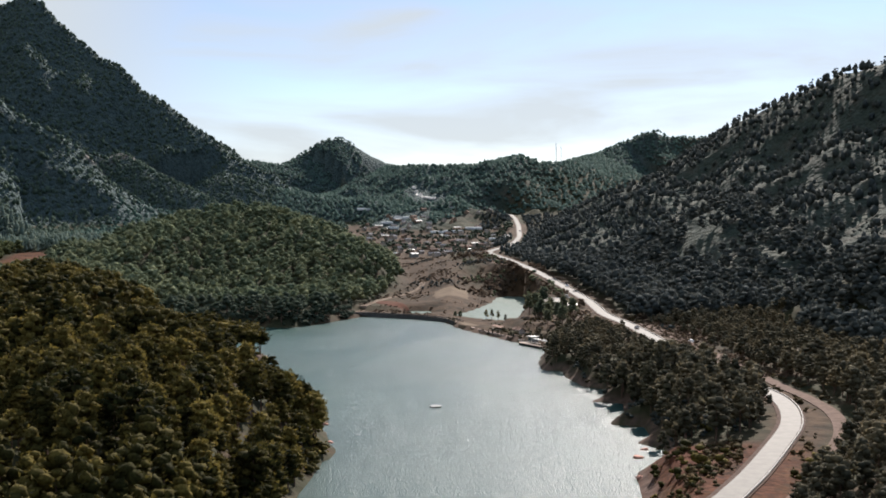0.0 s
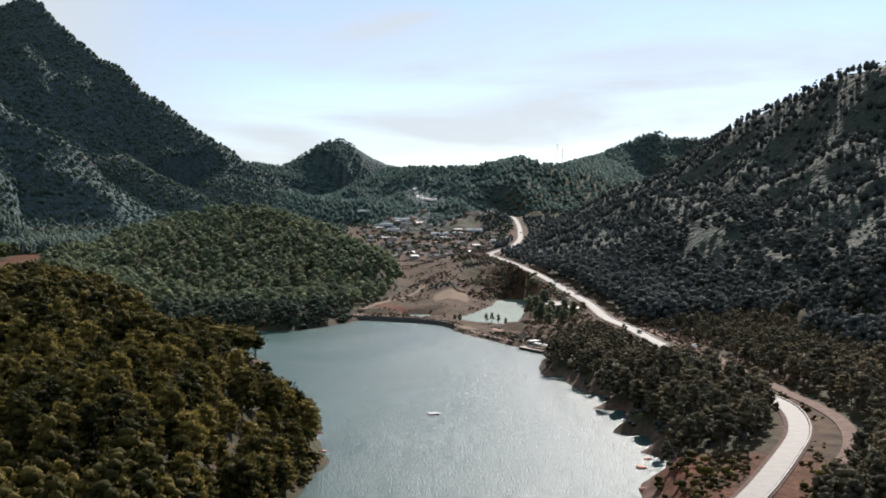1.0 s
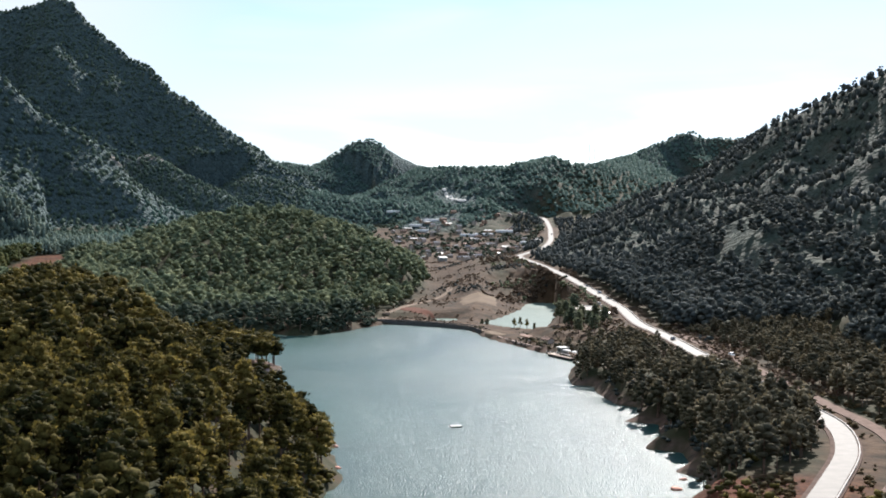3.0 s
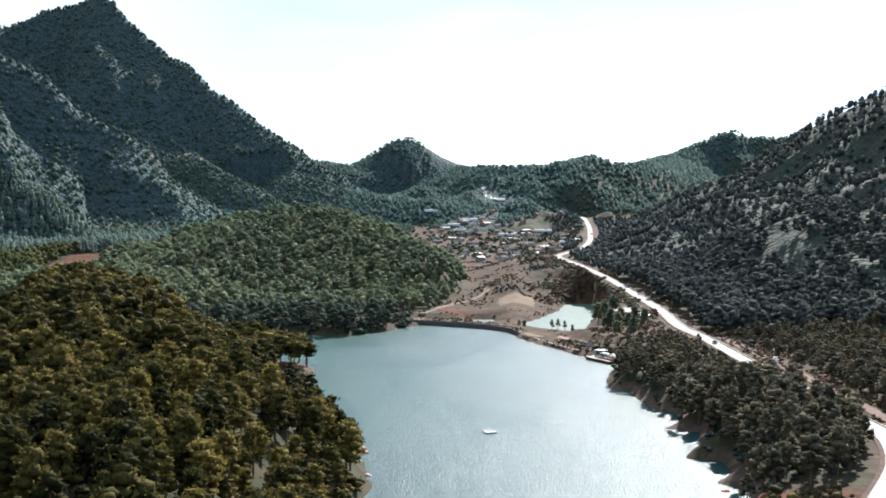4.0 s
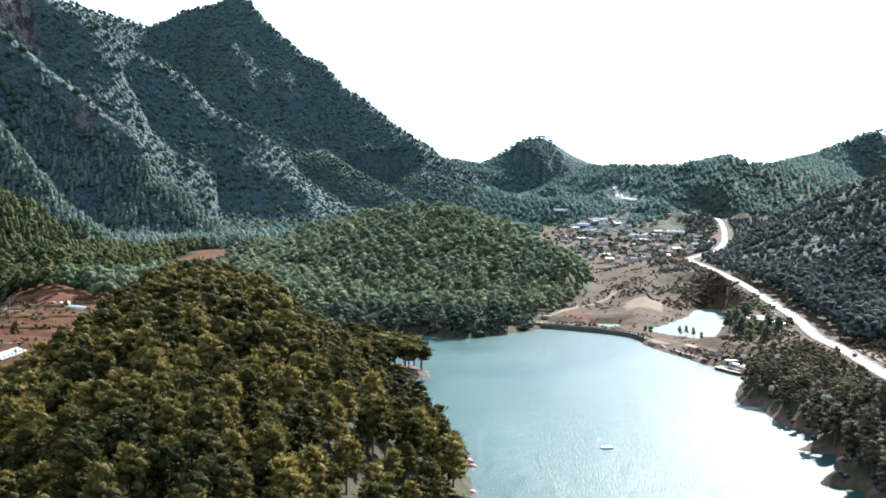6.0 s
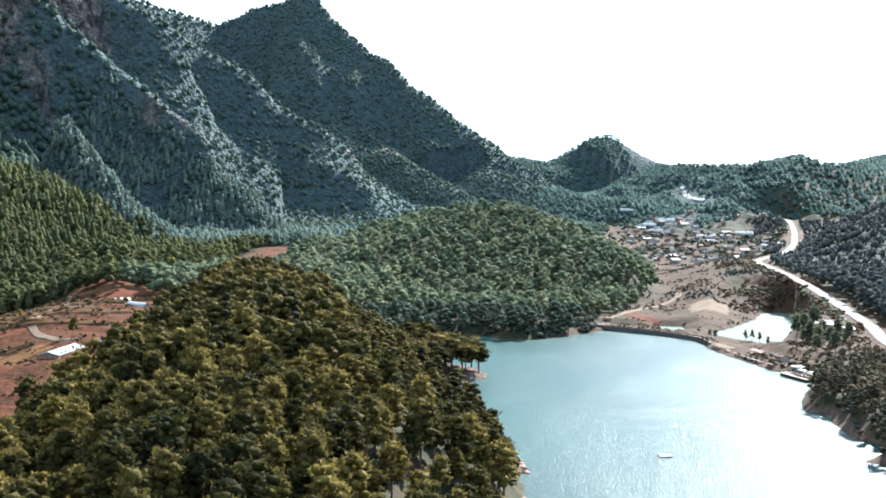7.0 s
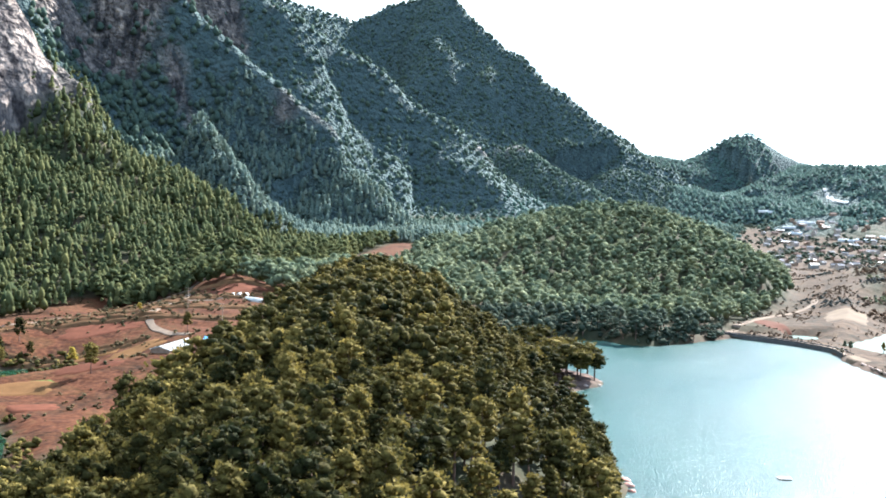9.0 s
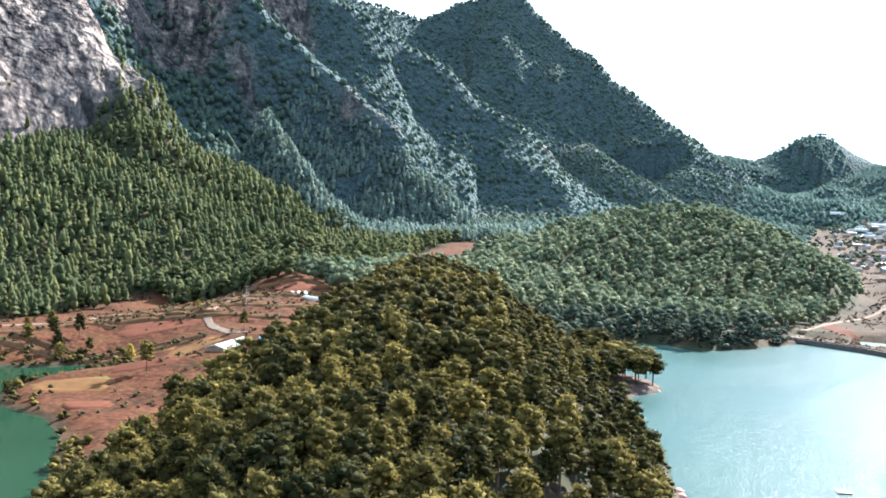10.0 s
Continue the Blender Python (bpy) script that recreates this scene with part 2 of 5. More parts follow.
asphalt.node_tree.nodes["Principled BSDF"].inputs["Specular IOR Level"].default_value = 0.1
paint_white = simple("road_paint", (0.6, 0.6, 0.58), (0.8, 0.8, 0.77), 2.0, 0.5)
track_gravel = simple("brown_track_gravel", (0.065, 0.045, 0.035), (0.13, 0.092, 0.074), 0.4, 0.95, bump=0.4)
gravel = simple("roadside_gravel", (0.038, 0.026, 0.020), (0.085, 0.058, 0.046), 0.4, 0.95, bump=0.4)
dirt = simple("pale_dirt_track", (0.108, 0.078, 0.056), (0.176, 0.137, 0.103), 0.3, 0.95, bump=0.3)

# ---- the lie of the land ----


def lattice(ix, iy, seed):
    v = np.sin(ix * 127.1 + iy * 311.7 + seed * 74.7) * 43758.5453
    return v - np.floor(v)


def vnoise(x, y, seed=0):
    ix, iy = np.floor(x), np.floor(y)
    fx, fy = x - ix, y - iy
    fx, fy = fx * fx * (3 - 2 * fx), fy * fy * (3 - 2 * fy)
    a, b = lattice(ix, iy, seed), lattice(ix + 1, iy, seed)
    c, d = lattice(ix, iy + 1, seed), lattice(ix + 1, iy + 1, seed)
    return (a + (b - a) * fx) * (1 - fy) + (c + (d - c) * fx) * fy - 0.5


def fbm(x, y, size, octaves=4, seed=0):
    out, amp, total = 0.0, 1.0, 0.0
    for k in range(octaves):
        out = out + amp * vnoise(x / size + 17.3 * k, y / size - 9.1 * k, seed + k)
        total += amp
        size, amp = size * 0.5, amp * 0.5
    return out / total * 2


def along(x, y, pts):
    """Distance to a polyline, and the third and further values of it at the nearest spot."""
    best = np.full(x.shape, 1e9)
    value = np.zeros(x.shape)
    for (ax, ay, az), (bx, by, bz) in zip(pts, pts[1:]):
        ux, uy = bx - ax, by - ay
        s = np.clip(((x - ax) * ux + (y - ay) * uy) / (ux * ux + uy * uy + 1e-9), 0, 1)
        d = np.hypot(x - ax - s * ux, y - ay - s * uy)
        near = d < best
        best = np.where(near, d, best)
        value = np.where(near, az + s * (bz - az), value)
    return best, value


def inside(x, y, poly):
    """Signed distance to a closed line: negative inside."""
    best, odd = np.full(x.shape, 1e9), np.zeros(x.shape, bool)
    for (ax, ay), (bx, by) in zip(poly, poly[1:] + poly[:1]):
        ux, uy = bx - ax, by - ay
        s = np.clip(((x - ax) * ux + (y - ay) * uy) / (ux * ux + uy * uy + 1e-9), 0, 1)
        best = np.minimum(best, np.hypot(x - ax - s * ux, y - ay - s * uy))
        cross = ((ay > y) != (by > y)) & (x < ux * (y - ay) / (uy if abs(uy) > 1e-9 else 1e-9) + ax)
        odd ^= cross
    return np.where(odd, -best, best)


def smax(a, b, k):
    h = np.clip(0.5 + 0.5 * (a - b) / k, 0, 1)
    return b + (a - b) * h + k * h * (1 - h)


def step(e0, e1, v):
    s = np.clip((v - e0) / (e1 - e0), 0, 1)
    return s * s * (3 - 2 * s)


LAKE = [(-30, -350), (-36, 250), (-38, 301), (-34, 358), (-45, 414), (-66, 480), (-98, 540), (-90, 560), (-85, 577), (-90, 592), (-118, 612),
        (-150, 670), (-142, 722), (-129, 726), (-118, 733), (-103, 719), (-88, 724), (-75, 746), (-66, 768), (-55, 790), (-38, 791), (-16, 779), (2, 757), (11, 718), (25, 682), (38, 652), (49, 633), (57, 614), (50, 592), (46, 562), (45, 537),
        (55, 533), (55, 507), (58, 488), (67, 480), (64, 463), (56, 451), (68, 446), (66, 425), (58, 404), (69, 398), (67, 380), (61, 372), (69, 362), (66, 350), (55, 331), (51, 303), (45, 200), (60, -350)]
ARM = [(-150, 235), (-183, 322), (-222, 372), (-243, 390), (-268, 397), (-284, 412), (-296, 434), (-282, 474), (-298, 488), (-318, 462),
       (-350, 445), (-420, 400), (-430, 240), (-260, 120)]
POND = [(7, 799), (22, 846), (36, 904), (43, 956), (53, 970), (65, 966), (66, 930), (60, 852), (49, 774), (43, 738), (35, 752), (24, 766), (11, 784)]
BASIN = [(-26, 830), (-9, 831), (-5, 815), (-13, 800), (-23, 807)]

MOUNTAIN = [(-1250, 1950, 480), (-1095, 2200, 446), (-1001, 2350, 422), (-956, 2400, 460), (-910, 2430, 476), (-856, 2430, 496), (-818, 2420, 490), (-778, 2400, 446),
            (-679, 2370, 362), (-634, 2350, 348), (-593, 2340, 303), (-536, 2330, 270), (-489, 2320, 231), (-444, 2310, 200), (-420, 2300, 170), (-405, 2210, 95)]
WALL = [(-900, 300, 360), (-950, 700, 430), (-960, 1100, 450), (-980, 1500, 450), (-1050, 1900, 440), (-1250, 1950, 470)]
SPUR_C = [(-900, 1420, 420), (-725, 1500, 312), (-681, 1550, 281), (-617, 1600, 241), (-581, 1620, 197), (-510, 1635, 160), (-490, 1640, 141), (-467, 1660, 106), (-426, 1690, 76)]
SPUR_B = [(-900, 1180, 400), (-803, 1206, 368), (-726, 1212, 307), (-681, 1235, 260), (-632, 1253, 214), (-591, 1256, 182), (-535, 1257, 144), (-517, 1246, 117), (-503, 1235, 93), (-453, 1212, 70), (-419, 1200, 35)]
SPUR_D = [(-611, 1114, 141), (-551, 1080, 92), (-511, 1056, 63), (-476, 1040, 39), (-440, 1025, 19), (-406, 1019, 15)]
SPUR_A = [(-900, 800, 400), (-760, 835, 330), (-650, 852, 253), (-632, 852, 216), (-581, 840, 166), (-548, 827, 120)]
APRON = [(-600, 640, 80), (-585, 727, 95), (-567, 852, 110), (-585, 930, 92), (-551, 1002, 60), (-479, 1031, 33), (-395, 1010, 14)]
MID_HILL = [(-335, 1050, 16), (-291, 1045, 37), (-240, 1040, 54), (-188, 1030, 67), (-160, 1022, 66), (-137, 1010, 61), (-86, 980, 40), (-55, 965, 26), (-35, 958, 12)]
NEAR_HILL = [(-70, 120, 14), (-85, 230, 22), (-112, 330, 28), (-140, 430, 32), (-178, 530, 33), (-222, 638, 30), (-250, 720, 10)]
RIGHT = [(560, 400, 250), (470, 800, 235), (371, 1000, 194), (366, 1080, 196), (350, 1200, 184), (330, 1350, 166), (327, 1450, 155), (310, 1650, 119), (263, 1750, 88), (180, 1750, 58), (113, 1690, 24)]
RIGHT_SPUR = [(330, 480, 105), (250, 560, 70), (200, 600, 36), (165, 620, 12)]
FAR_LEFT = [(-900, 2900, 260), (-548, 3000, 194), (-491, 3000, 186), (-377, 3000, 170), (-352, 3080, 214), (-316, 3090, 239), (-271, 3100, 249), (-227, 3100, 230), (-183, 3090, 199), (-108, 3050, 172), (-60, 2700, 160)]
FAR_MIDDLE = [(-130, 2700, 160), (-41, 2500, 157), (75, 2400, 155), (112, 2150, 157), (132, 2050, 159), (171, 2050, 147), (215, 2100, 149), (327, 2500, 182), (390, 2600, 209), (427, 2600, 228), (470, 2600, 237), (490, 2600, 222), (600, 2600, 222), (900, 2500, 230)]
FOOTHILL = [(-430, 2330, 150), (-411, 2250, 134), (-291, 2150, 100), (-175, 2000, 84), (-115, 1950, 82), (-39, 1850, 46)]
TONGUE = [(-560, 2060, 165), (-470, 1930, 126), (-390, 1820, 100), (-330, 1740, 74), (-290, 1690, 44)]
SADDLE_HILL = [(-80, 2350, 95), (17, 2200, 84), (110, 2000, 98), (170, 1900, 78)]
SHORE_HILL = [(78, 372, 9), (84, 420, 12), (84, 455, 11), (78, 490, 7), (74, 540, 5), (70, 600, 4)]
BANK_HILL = [(112, 250, 20), (132, 300, 14), (150, 350, 14)]

ROAD = [(30, 150, 9), (50, 235, 9), (65, 267, 9), (76, 289, 9), (91.8, 324, 9), (105.4, 357, 9), (113.2, 388, 9), (115.2, 411, 9), (113.6, 432, 9), (110.5, 483, 9.2), (107, 534, 9.6), (104, 580, 9.8), (101, 650, 10), (96, 705, 10.2), (94, 770, 13),
        (86, 845, 17), (75, 940, 22), (60, 1050, 26), (48, 1130, 28), (46, 1170, 29), (56, 1220, 30), (75, 1300, 32), (92, 1440, 36), (100, 1560, 40), (107, 1700, 48), (106, 1830, 59), (90, 1890, 63)]
FAR_ROAD = [(-52, 2085, 0), (-44, 2040, 0), (-37, 1972, 0), (-27, 1934, 0), (-12, 1915, 0)]
TRACK_RIGHT = [(55, 235, 7.5), (78, 272, 8), (93, 299, 8.2), (107, 322, 8.4), (118, 348, 8.7), (124.5, 377, 9), (125.5, 405, 9), (124, 430, 9), (122, 480, 9.2), (118, 540, 9.6), (114, 600, 9.8), (110, 650, 10)]


def curve(pts, gap):
    """Points along a smooth line through pts, about gap metres apart."""
    p = np.array([2 * np.array(pts[0]) - pts[1], *pts, 2 * np.array(pts[-1]) - pts[-2]], float)
    out = []
    for k in range(1, len(p) - 2):
        n = max(2, int(np.linalg.norm(p[k + 1] - p[k]) / gap))
        for s in np.arange(n) / n:
            a, b, c, d = p[k - 1 : k + 3]
            out.append(0.5 * (2 * b + (c - a) * s + (2 * a - 5 * b + 4 * c - d) * s**2 + (3 * b - a - 3 * c + d) * s**3))
    out.append(p[-2])
    return np.array(out)


ROAD_LINE = curve(ROAD, 8.0)
TRACK_LINE = curve(TRACK_RIGHT, 5.0)


def sharp(x, y, pts, w, ribs=0.0):
    """A mountain ridge: steep at the crest and running out below, with ribs and gullies down its sides."""
    d, h = along(x, y, pts)
    off = step(8, 0.35 * w, d)
    d = np.maximum(d + 0.3 * w * fbm(x, y, w * 0.8, 3, 5) * off, 0)
    z = h * (1.14 * np.exp(-(np.sqrt(d * d + 36) - 6) / w) - 0.14)
    return z + off * step(20, 110, z) * ribs * (fbm(x, y, 90, 4, 8) - 1.5 * np.abs(fbm(x, y, 60, 4, 11)) + 0.3)


def domed(x, y, pts, w, power=1.7):
    """A rounded hill that falls off alike from all of its crest."""
    d, h = along(x, y, pts)
    top = max(p[2] for p in pts)
    return h - top * np.clip(d / w, 0, 1.6) ** power


def land(x, y):
    """Height of the ground and the masks rock, field, open, shore and forest."""
    x, y = np.asarray(x, float), np.asarray(y, float)
    lake, arm = inside(x, y, LAKE), inside(x, y, ARM)
    pond = np.minimum(inside(x, y, POND), inside(x, y, BASIN))
    floor = np.interp(y, [0, 300, 700, 900, 1000, 1250, 1500, 1750, 2000, 2500, 3200], [6, 6, 6, 3, 4, 12, 24, 36, 50, 85, 120])
    left = step(-150, -225, x) * step(900, 780, y)
    floor = floor + left * (np.interp(y, [300, 420, 470, 560, 640, 760, 900], [2, 3, 13, 18, 21, 22, 26]) * (1 - 0.72 * step(-285, -390, x)) - floor)
    left2 = step(-250, -330, x) * step(760, 900, y)
    floor = floor + left2 * (23 + 0.035 * (y - 900) - floor)
    right = step(60, 150, x) * step(1300, 1000, y)
    floor = floor + right * (np.maximum(9, np.interp(y, [700, 1200], [10, 27])) - floor)
    steps = left * step(470, 500, y) * step(720, 690, y)
    terrace = np.round((floor + 0.5 * fbm(x, y, 40, 2, 9)) / 1.6) * 1.6
    floor = floor + steps * (terrace - floor) * 0.8 + (1.2 - 0.7 * left) * fbm(x, y, 60, 4, 3)

    big = np.maximum.reduce([sharp(x, y, MOUNTAIN, 330, 26), sharp(x, y, WALL, 240, 30), sharp(x, y, SPUR_C, 150, 20), sharp(x, y, SPUR_B, 110, 18), sharp(x, y, SPUR_D, 60, 8)])
    crags = step(90, 200, big) * step(-420, -520, x)
    down = np.where(y < 1500, 0.25 * x + 0.97 * y, 0.92 * x + 0.4 * y)
    across = np.where(y < 1500, 0.97 * x - 0.25 * y, -0.4 * x + 0.92 * y)
    rib = np.abs(fbm(down, across * 0.22, 75, 3, 51))
    big = big + crags * 5 * (0.35 - rib * 1.5)
    spur_a = sharp(x, y, SPUR_A, 105, 20)
    apron = domed(x, y, APRON, 270, 1.05)
    apron = apron + 9 * fbm(x, y, 80, 3, 14) * step(8, 40, apron)
    west_of = x - np.interp(y, [p[1] for p in APRON[:6]], [p[0] for p in APRON[:6]])
    behind = step(45, 5, y - 827 + 0.25 * (x + 548))
    rise = -0.99 * (x + 549) + 0.585 * (y - 828)
    wall_z = np.maximum(apron, np.minimum(120 + rise * (1.0 + 0.1 * step(0, 60, rise)), 420))
    apron = np.where(west_of < 0, apron + (wall_z - apron) * behind, apron)
    far = np.maximum.reduce([sharp(x, y, FAR_LEFT, 420, 22), sharp(x, y, FAR_MIDDLE, 340, 20), domed(x, y, FOOTHILL, 240, 1.3), domed(x, y, TONGUE, 170, 1.3), domed(x, y, SADDLE_HILL, 220, 1.4)])
    right_m = np.maximum(sharp(x, y, RIGHT, 190, 16), domed(x, y, RIGHT_SPUR, 120, 1.2))
    lean = x - np.interp(y, [p[1] for p in NEAR_HILL], [p[0] for p in NEAR_HILL])
    near = np.where(lean < 0, domed(x, y, NEAR_HILL, 66, 1.5), domed(x, y, NEAR_HILL, 125, 1.6) - step(345, 425, y) * step(15, 65, lean) * np.clip(lean, 0, 90) * 0.16)
    front = step(-25, 25, np.interp(x, [p[0] for p in MID_HILL], [p[1] for p in MID_HILL]) - y)
    foot_x = np.interp(y, [806, 855, 893, 926, 966, 1040], [-58, -51, -44, -33, -19, -12])
    mid = (domed(x, y, MID_HILL, 190, 1.4) * (1 - front) + domed(x, y, MID_HILL, 342, 1.0) * front) * step(3, 40, foot_x - x)
    mid = mid + 5 * fbm(x, y, 90, 3, 15) * step(5, 30, mid)
    mound = domed(x, y, [(-340, 705, 27), (-318, 672, 28), (-300, 650, 25)], 60, 1.3)
    low = np.maximum(domed(x, y, SHORE_HILL, 45, 1.8), domed(x, y, BANK_HILL, 45))

    hills = np.maximum.reduce([big, spur_a, apron, far, right_m, near, mid, low, mound])
    hills = hills + 1.6 * fbm(x, y, 26, 3, 2) * step(4, 20, hills)
    z = smax(hills, floor, 8)

    patch = fbm(x, y, 130, 4, 21) + 0.45 * fbm(x, y, 34, 3, 22)
    bare = step(0.34, 0.55, patch + 0.12 * step(150, 260, z)) * step(105, 150, z) * step(-380, -430, x) * step(2150, 1950, y)
    face = behind * step(12, 2, west_of + 8 * fbm(x, y, 40, 3, 23)) * step(-30, 0, 300 + west_of + 60 * fbm(x, y, 70, 3, 24)) * step(0.5, 0.34, fbm(x, y, 60, 3, 25))
    crest = step(0.09, 0.03, rib + 0.06 * fbm(x, y, 22, 3, 52)) * step(120, 165, z) * step(-450, -500, x) * step(1500, 1380, y) * step(-0.25, 0.2, fbm(x, y, 110, 2, 53))
    cliff = np.maximum.reduce([bare * 0.9, face, crest * 0.85])
    z = z + cliff * (22 * np.abs(fbm(x, y, 55, 4, 31)) - 5)

    road, road_z = along(x, y, [tuple(p) for p in ROAD_LINE[::2]])
    z = z + (road_z - 0.25 - z) * step(np.where((y > 740) & (y < 1250), 110.0, 36.0), 7, road)
    track, track_z = along(x, y, [tuple(p) for p in TRACK_LINE[::2]])
    z = z + (track_z - 0.25 - z) * step(9, 4.5, track) * step(7, 12, road)
    wet = np.minimum(lake, arm)
    cape = step(-130, -120, x) * step(540, 548, y) * step(622, 610, y) * step(-60, -70, x)
    z = np.where(cape > 0.5, np.minimum(z, 2.4 + 0.7 * np.maximum(-116 - x, 0)), z)
    bank = wet + 2.5 * fbm(x, y, 18, 3, 41)
    z = np.where(wet > 0, np.minimum(z, np.maximum(bank, 0.15 * wet) * np.where(arm < lake, 0.3, np.where((x < -55) & (y > 640), 0.75, 0.85)) + 0.1 + 500 * step(120, 320, wet)), np.maximum(wet * 0.35, -7))
    z = np.where(pond < 0, np.maximum(pond * 0.3, -3), np.minimum(z, 1.4 + np.maximum(pond, 0) * (0.3 + 0.5 * step(35, 60, x)) + 60 * step(45, 150, pond) + 700 * step(120, 300, pond) + 700 * step(8, 40, x - np.interp(y, [p[1] for p in ROAD], [p[0] for p in ROAD]))))
    lakeside = step(-82, -72, x) * step(640, 650, y) * step(840, 805, y) * step(78, 66, x)
    z = np.where((lakeside > 0.5) & (wet > 0) & (x > 0), np.minimum(z, 2.3 + 0.6 * np.maximum(wet - 24, 0)), z)
    z = np.where((lakeside > 0.5) & (wet > 1) & (x <= 4) & (x > -62), np.minimum(z, 1.7 + 0.3 * np.maximum(wet - 42, 0)), z)
    share = np.maximum(pond, 0) / (np.maximum(pond, 0) + np.maximum(road - 5, 0.1))
    below = (x < np.interp(y, [p[1] for p in ROAD], [p[0] for p in ROAD]) + 4) & (pond > 0) & (wet > 6) & (x > 24 + 0.04 * (y - 900)) & (y > 760) & (y < 1150)
    z = np.where(below, np.maximum(z, 1.4 + (road_z - 1.65) * share * step(75, 40, road)), z)
    z = z + (road_z - 0.25 - z) * step(13, 6, road) * step(0, 3, pond)

    high = np.maximum(hills - floor - 1.5, 0)
    high = high * (1 - step(-2, 1, mound - np.maximum(near, apron)) * step(2, 6, mound - 14))
    field = step(-182, -200, x) * step(-420, -390, x) * step(770, 730, y) * step(4.0, 1.5, high) * step(0, 6, wet)
    clearing = step(26, 17, along(x, y, [(-320, 880, 0), (-340, 940, 0), (-352, 1000, 0), (-370, 1092, 0)])[0])
    valley = step(10, 60, x + 160 * step(1100, 1300, y) + 80) * step(260, 200, np.abs(x + 30)) * step(770, 800, y) * step(1880, 1780, y) * step(6, 2, high)
    side = step(16, 10, road) * step(240, 270, y) * step(1300, 1250, y)
    opened = np.maximum.reduce([valley, side, field, clearing])
    bare_bank = step(340, 326, y + 0.25 * (x - 70)) * step(30, 45, x) * step(98, 88, x - 0.35 * (y - 300)) * step(200, 230, y)
    opened = np.maximum.reduce([opened, bare_bank, lakeside])
    shore = step(4.5, 1.0, bank) * step(-1, 0.5, wet) * (0.1 + 0.9 * step(0, 30, x))
    shore = np.maximum(shore, cape * step(-1, 0.5, wet))
    edge = np.interp(y, [640, 700, 760, 950, 1050, 1200, 1900], [-110, -100, -64, -36, -70, -105, -150])
    west = np.maximum(step(0, -12, x - edge) * step(640, 660, y), step(1880, 1930, y) * step(16, 24, road))
    road_x = np.interp(y, [p[1] for p in ROAD], [p[0] for p in ROAD])
    east = step(10, 15, x - road_x) * np.maximum(step(425, 460, y), step(5, 7, x - np.interp(y, [p[1] for p in TRACK_RIGHT], [p[0] for p in TRACK_RIGHT])) * step(200, 220, y) * (step(335, 320, y) + step(17, 21, x - road_x))) * step(1700, 1600, y) + step(45, 50, x) * step(-3, -7, x - road_x) * step(322, 338, y) * step(640, 610, y)
    foot = step(-45, -50, x) * step(-150, -140, x) * step(375, 390, y) * step(552, 545, y)
    fringe = step(-397, -404, x) * step(520, 545, y)
    wood = np.maximum.reduce([step(1.0, 4.0, high), west, east, foot, fringe])
    crest_x = np.interp(y, [p[1] for p in RIGHT[:8]], [p[0] for p in RIGHT[:8]])
    opened = opened * (1 - np.maximum(west * (1 - clearing), east * 0.7))
    verge = step(2, -6, x - road_x) * step(680, 700, y) * step(1260, 1230, y) * step(20, 40, x)
    opened = np.maximum(opened, verge)
    opened = np.maximum(opened, step(446, 470, y) * step(720, 690, y) * step(84, 92, x + 0.06 * (y - 462)) * step(140, 122, x))
    flank = step(430, 470, y) * step(552, 546, y) * step(-130, -120, x)
    far_way = along(x, y, FAR_ROAD)[0]
    thin = 1 - 0.5 * step(150, 215, z + 40 * fbm(x, y, 60, 3, 54)) * step(-480, -560, x) * step(1500, 1380, y)
    bare_right = 1 - (0.5 + 0.38 * step(1000, 900, y) * step(230, 190, x)) * step(14, 40, z) * step(-0.35, 0.2, fbm(x, y, 70, 3, 55)) * step(60, 110, x) * step(520, 600, y) * step(1750, 1650, y)
    forest = np.minimum(wood, 1) * thin * bare_right * (1 - cliff * 0.85) * (1 - 0.95 * face) * (1 - verge) * (1 - bare_bank) * (1 - clearing) * np.where(x < road_x, step(6.5, 9, road), step(9.5, 13, road)) * step(5, 7, track) * np.where(x < 10, step(0.6 + 8 * flank, 2.2 + 10 * flank, wet), step(1.2, 3.0, wet)) * (1 - cape) * step(14, 20, far_way) * step(6, 12, pond)
    # far slopes and right valley side, where the haze-blue scrub lies
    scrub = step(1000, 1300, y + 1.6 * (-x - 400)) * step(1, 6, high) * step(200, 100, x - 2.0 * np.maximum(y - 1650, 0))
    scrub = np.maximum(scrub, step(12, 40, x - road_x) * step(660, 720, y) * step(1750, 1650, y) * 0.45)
    return z, cliff, np.maximum.reduce([field, clearing, bare_bank]), opened, shore, forest, near - floor, wet, road, x - crest_x, scrub


def spaced(*runs):
    out = [np.arange(a, b, g) for a, b, g in runs]
    return np.append(np.concatenate(out), runs[-1][1])


GX = spaced((-6000, -2600, 400), (-2600, -1400, 60), (-1400, -1000, 25), (-1000, -700, 8), (-700, -520, 5.5), (-520, 40, 5), (40, 75, 2.5), (75, 170, 5), (170, 460, 8), (460, 1000, 27), (1000, 2600, 80), (2600, 6000, 400))
GY = spaced((-6000, -400, 350), (-400, 120, 26), (120, 330, 5), (330, 550, 2.75), (550, 1000, 5), (1000, 1900, 8), (1900, 2700, 14), (2700, 3300, 30), (3300, 5000, 200))


def mesh_of(name, verts, faces, mat, smooth=False):
    me = bpy.data.meshes.new(name)
    me.from_pydata(verts, [], faces)
    for mm in mat if isinstance(mat, (list, tuple)) else [mat]:
        me.materials.append(mm)
    if smooth:
        me.polygons.foreach_set("use_smooth", [True] * len(me.polygons))
    me.update()
    return me


